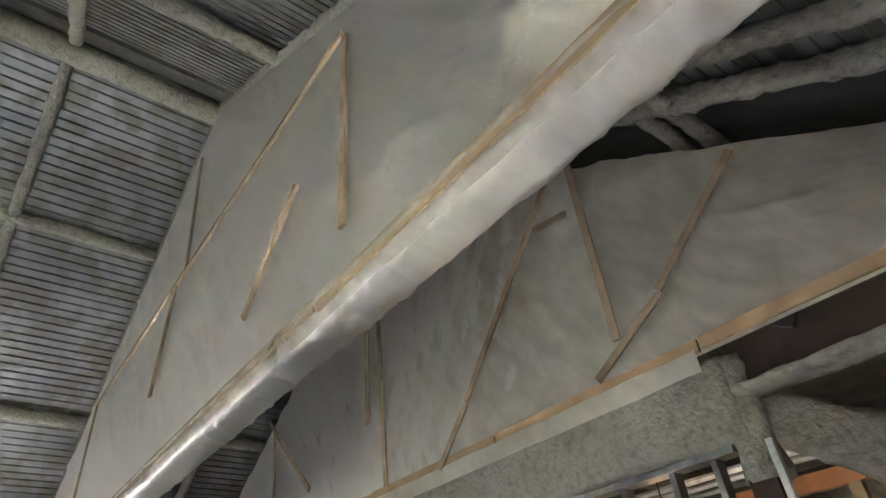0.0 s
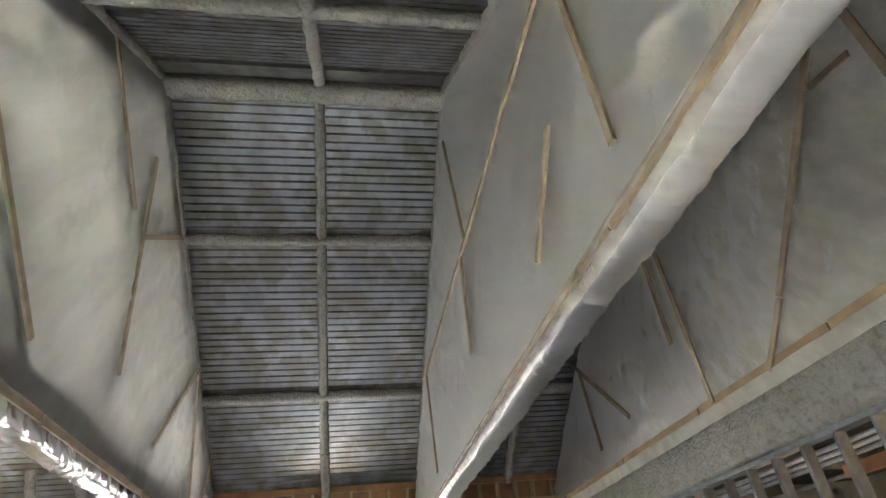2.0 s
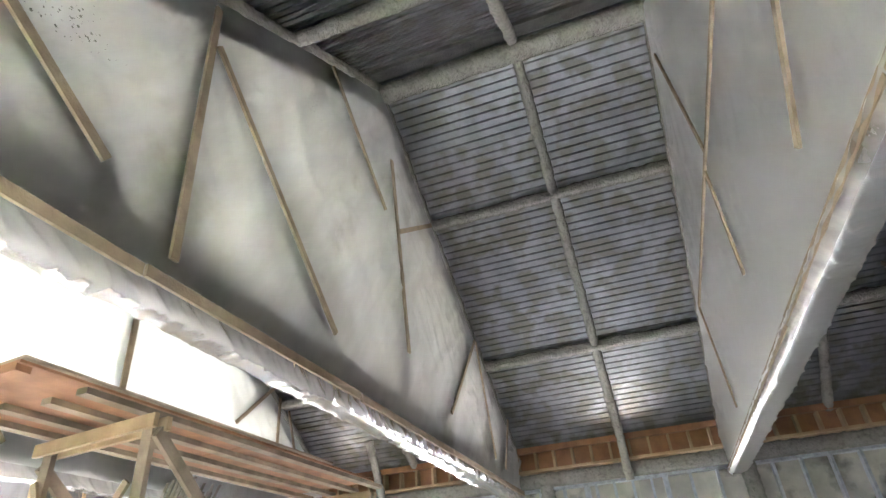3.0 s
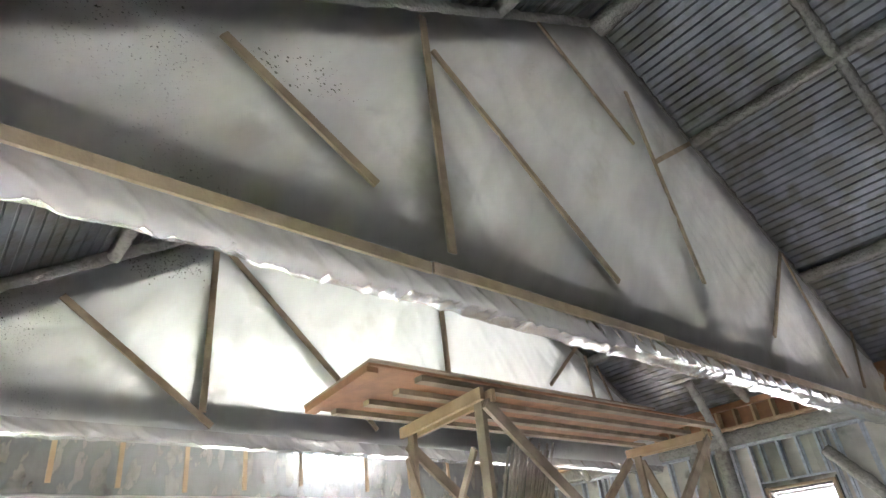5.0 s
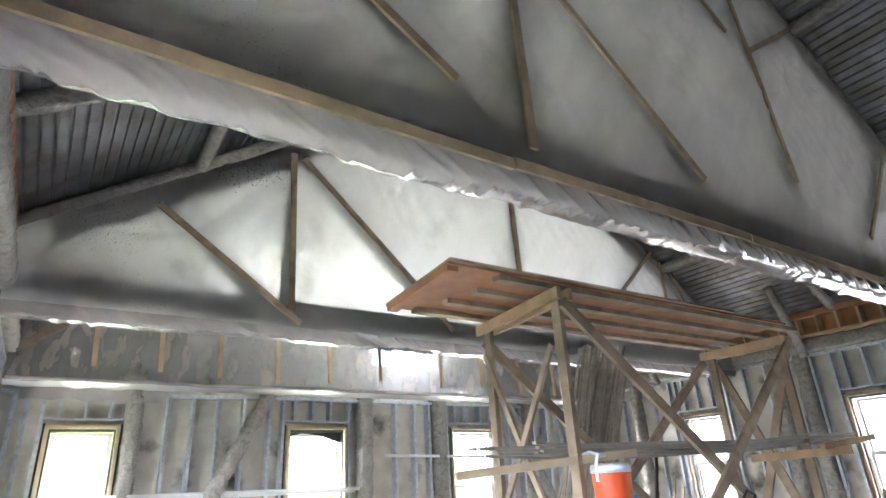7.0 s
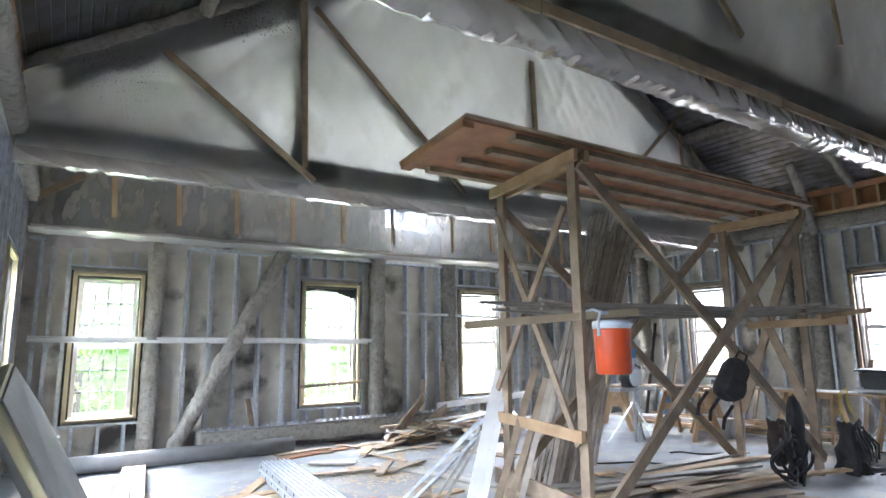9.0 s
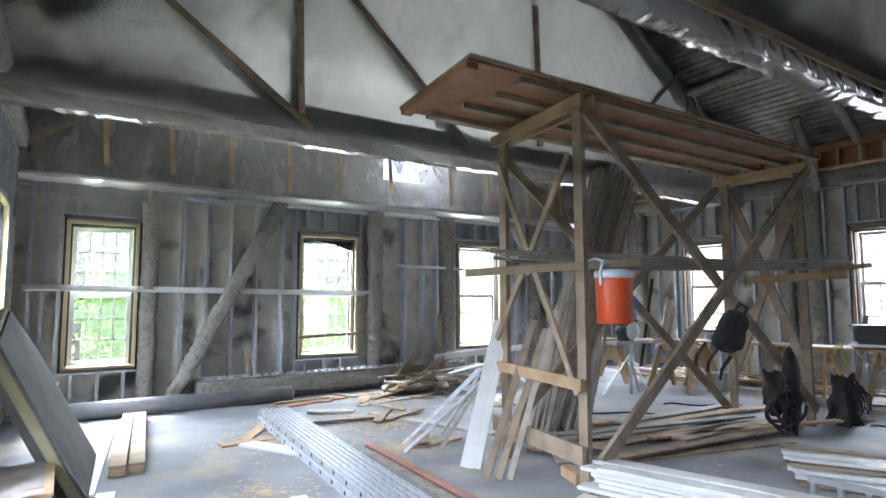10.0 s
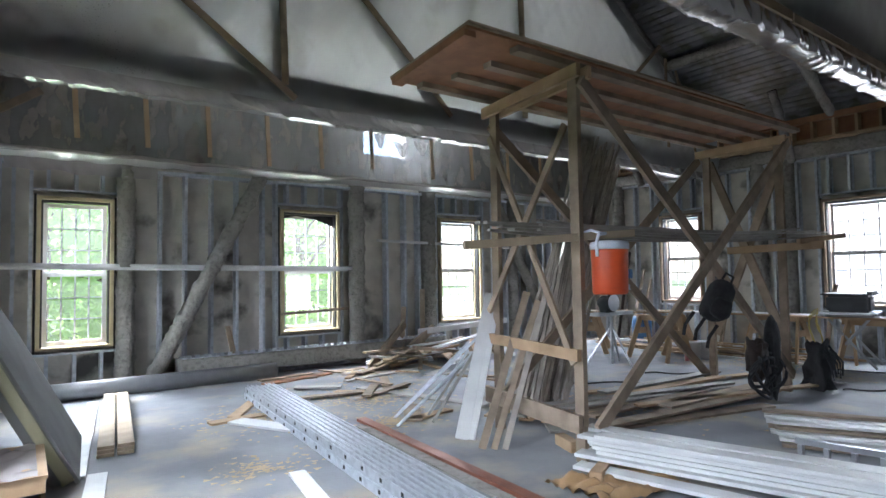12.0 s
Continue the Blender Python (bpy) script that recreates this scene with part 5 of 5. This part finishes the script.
# ---- work area by the side wall ----
def sawhorse(x, y, turn, h=0.72, w=0.9):
    t = thing("sawhorse", "pine sawhorse with splayed legs", "sawhorse", "sawhorses", at=(x, y, 0))
    t.rotation_euler = (0, 0, radians(turn))
    part("beam", box((-w / 2, -0.045, h - 0.09), (w / 2, 0.045, h)), PINE, t)
    for sx in (-1, 1):
        for sy in (-1, 1):
            part("leg", bar((sx * (w / 2 - 0.1), sy * 0.05, h - 0.03), (sx * (w / 2 - 0.03), sy * 0.28, 0), 0.035, 0.085), PINE, t)
        part("tie", box((sx * (w / 2 - 0.08) - 0.01, -0.15, h - 0.32), (sx * (w / 2 - 0.08) + 0.01, 0.15, h - 0.22)), PINE, t)
    return t
for x, y, t in ((7.6, 8.3, 35), (8.5, 7.1, 35), (7.6, 6.9, 80), (8.9, 5.6, 85), (8.8, 4.2, 85)):
    sawhorse(x, y, t)
for x, y, L, w, t, m in ((8.1, 7.7, 2.0, 0.5, -52, PINE), (8.0, 7.6, 2.6, 0.14, -55, WHITE_TRIM), (8.85, 4.9, 3.0, 0.16, -86, WHITE_TRIM), (9.05, 4.9, 3.2, 0.14, -87, WHITE_TRIM), (8.65, 5.0, 2.6, 0.13, -85, PINE)):
    lying("work_board", x, y, 0.721 if m is not PINE else 0.721, L, w, 0.025, t, m, "board lying across sawhorses", "boards on sawhorses")
STEEL = material("dark_tool_paint", (0.05, 0.055, 0.06), (0.035, 0.038, 0.042), 0.45, 0.3)
stand = thing("saw_stand", "folding steel saw stand with a mitre saw on it", "saw stand", at=(6.5, 7.0, 0))
part("mast", tube([(0, 0, 0.02), (0, 0, 0.78)], 0.025), ALU, stand)
for a in (0.4, 2.5, 4.6):
    part("leg", tube([(0, 0, 0.62), (0.42 * math.cos(a), 0.42 * math.sin(a), 0.0)], 0.016), ALU, stand)
part("table", box((-0.42, -0.1, 0.78), (0.42, 0.1, 0.83)), ALU, stand)
saw = part("saw_body", blob(0.26, 0.22, 0.24, 31, 0.15), STEEL, stand, "dark mitre saw body", True)
saw.location = (-0.1, 0, 0.95)
blade = part("blade", tube([(-0.1, -0.13, 0.98), (-0.1, -0.14, 0.98)], 0.13, 24), ALU, stand)
part("grip", tube([(-0.1, 0, 1.05), (0.02, -0.05, 1.16), (0.12, -0.05, 1.12)], 0.02), STEEL, stand)
ts = thing("table_saw", "black jobsite table saw on folding legs", "table saw", at=(9.0, 4.6, 0))
ts.rotation_euler = (0, 0, radians(12))
part("top", box((-0.35, -0.35, 0.78), (0.35, 0.35, 0.81)), ALU, ts)
case = box((-0.27, -0.27, 0.811), (0.27, 0.27, 1.06))
bmesh.ops.bevel(case, geom=case.edges[:], offset=0.03, segments=2, affect="EDGES")
part("housing", case, STEEL, ts, "black saw housing")
part("lid_plate", box((-0.34, -0.32, 1.062), (0.34, 0.32, 1.085)), STEEL, ts, "black top plate")
part("fence", box((-0.36, -0.30, 1.086), (0.36, -0.24, 1.12)), STEEL, ts)
for sx in (-1, 1):
    part("leg", tube([(sx * 0.3, -0.3, 0.78), (sx * 0.32, 0.32, 0.02)], 0.018), ALU, ts)
    part("leg", tube([(sx * 0.3, 0.3, 0.78), (sx * 0.32, -0.32, 0.02)], 0.018), ALU, ts)
tagged(part("barrel", revolve([(0.17, 0.0), (0.19, 0.1), (0.19, 0.45), (0.17, 0.55)]), material("blue_plastic", (0.06, 0.16, 0.38), rough=0.4), smooth=True), "blue plastic barrel by the side wall", "barrel").location = (9.2, 8.35, 0)
for x, y in ((8.0, 6.55), (8.25, 6.45)):
    bk = thing("bucket", "white plastic bucket on the slab", "bucket", "buckets", at=(x, y, 0))
    part("body", revolve([(0.11, 0), (0.135, 0.27), (0.14, 0.28)]), WHITE_TRIM, bk, "", True)
    part("bail", tube([(-0.14, 0, 0.26), (-0.09, 0, 0.16), (0.05, -0.12, 0.14), (0.14, 0, 0.26)], 0.005, 5), ALU, bk)
tagged(part("bottle", revolve([(0.035, 0), (0.036, 0.14), (0.014, 0.19), (0.014, 0.22)], 12), material("pink_bottle", (0.5, 0.16, 0.16), rough=0.3), smooth=True), "small red bottle beside the buckets", "bottle").location = (7.75, 6.5, 0)
random.seed(41)
for i in range(26):
    x, y = 8.9 + random.uniform(-0.6, 0.6), 6.6 + random.uniform(-1.2, 1.5)
    lying("plank", x, y, 0.001 + 0.024 * (i % 6), random.uniform(1.2, 2.6), random.uniform(0.07, 0.14), 0.024, -86 + random.uniform(-9, 9), random.choice((PINE, PINE, PINE_GREY, WHITE_TRIM)), "pine plank piled by the side wall", "planks by the side wall")
for y, z, t in ((8.75, 1.5, 0.35), (8.6, 1.3, 0.25), (6.9, 1.1, 0.2), (5.15, 1.2, 0.25), (9.1, 1.9, 0.3)):
    strip("offcut", (XE - 0.1 - t, y, 0.0), (XE - 0.04, y - 0.1, z), 0.08, 0.022, random.choice((PINE, PINE_GREY, RUST)), "board leaning on the side wall", "board", "leaning offcuts")

# ---- sawdust ----
rng = np.random.default_rng(3)
b = bmesh.new()
for cx, cy, r, n in ((1.0, 7.2, 0.7, 420), (2.4, 7.3, 1.0, 700), (3.2, 8.8, 0.9, 500), (0.5, 5.6, 0.5, 160), (4.4, 5.2, 1.0, 500), (8.6, 5.6, 1.3, 900), (2.0, 6.2, 0.5, 260)):
    for _ in range(n):
        a, q = rng.uniform(0, 6.28), abs(rng.normal(0, 0.55)) * r
        x, y, s, t = cx + q * math.cos(a), cy + q * math.sin(a), rng.uniform(0.008, 0.035), rng.uniform(0, 6.28)
        vs = [b.verts.new((x + s * math.cos(t + k * 2.1) * (1 + 0.6 * (k == 0)), y + s * math.sin(t + k * 2.1), 0.003 + 0.006 * rng.random())) for k in range(3)]
        b.faces.new(vs)
tagged(part("sawdust", b, material("pale_sawdust", (0.52, 0.41, 0.27), (0.42, 0.33, 0.21), 0.9)), "pale sawdust and shavings strewn on the slab", "sawdust", kind="stuff")

# ---- outdoors ----
LEAF = material("sunlit_leaves", (0.12, 0.22, 0.06), (0.09, 0.17, 0.045), 0.6, scale=0.8, bump=0.0)
ln = LEAF.node_tree
glow = ln.nodes.new("ShaderNodeBsdfTranslucent")
glow.inputs["Color"].default_value = (0.55, 0.78, 0.30, 1)
mixer = ln.nodes.new("ShaderNodeMixShader")
mixer.inputs[0].default_value = 0.7
ln.links.new(ln.nodes["Principled BSDF"].outputs[0], mixer.inputs[1])
ln.links.new(glow.outputs[0], mixer.inputs[2])
ln.links.new(mixer.outputs[0], ln.nodes["Material Output"].inputs["Surface"])
BARK = material("bark", (0.10, 0.075, 0.055), rough=0.9, scale=12, bump=0.6)
def tree(x, y, h, r, seed):
    g = np.random.default_rng(seed)
    t = thing("tree", "leafy green tree outside the windows", "tree", "trees outside", at=(x, y, -0.35))
    part("trunk", tube([(0, 0, 0), (0.05, 0.02, h * 0.3), (0.1, 0, h * 0.75)], 0.16, 10), BARK, t)
    for k in range(6):
        a = k * 1.05 + seed
        part("limb", tube([(0.05, 0, h * (0.25 + 0.07 * k)), (r * 0.4 * math.cos(a), r * 0.4 * math.sin(a), h * (0.4 + 0.07 * k)), (r * 0.8 * math.cos(a), r * 0.8 * math.sin(a), h * (0.45 + 0.08 * k))], 0.05, 6), BARK, t)
    pts, faces = [], []
    for _ in range(90):
        a, q, z = g.uniform(0, 6.28), math.sqrt(g.random()) * r, g.uniform(0.02, 1.0)
        q *= math.sin(math.pi * min(1, 0.22 + 0.75 * z)) ** 0.5
        c = np.array([q * math.cos(a), q * math.sin(a), h * z])
        for _ in range(44):
            o = c + g.normal(0, 0.30, 3)
            u, v = g.normal(0, 1, 3), g.normal(0, 1, 3)
            u, v = u / np.linalg.norm(u) * 0.14, v / np.linalg.norm(v) * 0.09
            i = len(pts)
            pts += [tuple(o - u), tuple(o + v), tuple(o + u), tuple(o - v)]
            faces.append((i, i + 1, i + 2, i + 3))
    me = bpy.data.meshes.new("crown")
    me.from_pydata(pts, [], faces)
    me.materials.append(LEAF)
    cr_ob = new("crown", me)
    cr_ob.parent = t
for k, (x, y, h, r) in enumerate(((-3.6, 19, 6, 2.4), (-0.6, 20.5, 7, 2.7), (1.6, 18.5, 4.4, 2.0), (4.0, 19.5, 6.5, 2.6), (7.0, 21, 7, 2.8), (10.5, 22, 5, 2.4), (-6.5, 22, 7, 3))):
    tree(x, y, h, r, k + 1)
g = np.random.default_rng(77)
pts, faces = [], []
for _ in range(9000):
    o = np.array([g.uniform(-10, 13), 24.5 + g.normal(0, 0.8), 5.5 * g.random() ** 0.8 - 0.3])
    u, v = g.normal(0, 1, 3), g.normal(0, 1, 3)
    u, v = u / np.linalg.norm(u) * 0.26, v / np.linalg.norm(v) * 0.18
    i = len(pts)
    pts += [tuple(o - u), tuple(o + v), tuple(o + u), tuple(o - v)]
    faces.append((i, i + 1, i + 2, i + 3))
me = bpy.data.meshes.new("hedge")
me.from_pydata(pts, [], faces)
me.materials.append(LEAF)
tagged(new("hedge", me), "tall bright green hedge behind the trees", "hedge", kind="stuff")
SIDING = material("pale_siding", (0.72, 0.74, 0.77), (0.66, 0.68, 0.71), 0.7)
hs = thing("house", "pale grey clapboard house across the yard", "house", at=(22, 4, -0.35))
part("wall", box((0, -7, 0), (8, 9, 6)), SIDING, hs)
for z in np.arange(0.2, 5.9, 0.2):
    part("clapboard", box((-0.03, -7, float(z)), (0, 9, float(z) + 0.17)), SIDING, hs)
part("roof", bar((-0.6, 1, 6.4), (9, 1, 8.6), 17, 0.2), DARK_ROUGH, hs)
for y in (-3, 1, 5):
    w = part("window", box((-0.06, y, 1.2), (-0.035, y + 1.1, 3.0)), SASH, hs)
    part("pane", box((-0.07, y + 0.08, 1.28), (-0.061, y + 1.02, 2.92)), material("curtained_glass", (0.45, 0.48, 0.52), rough=0.15), w)
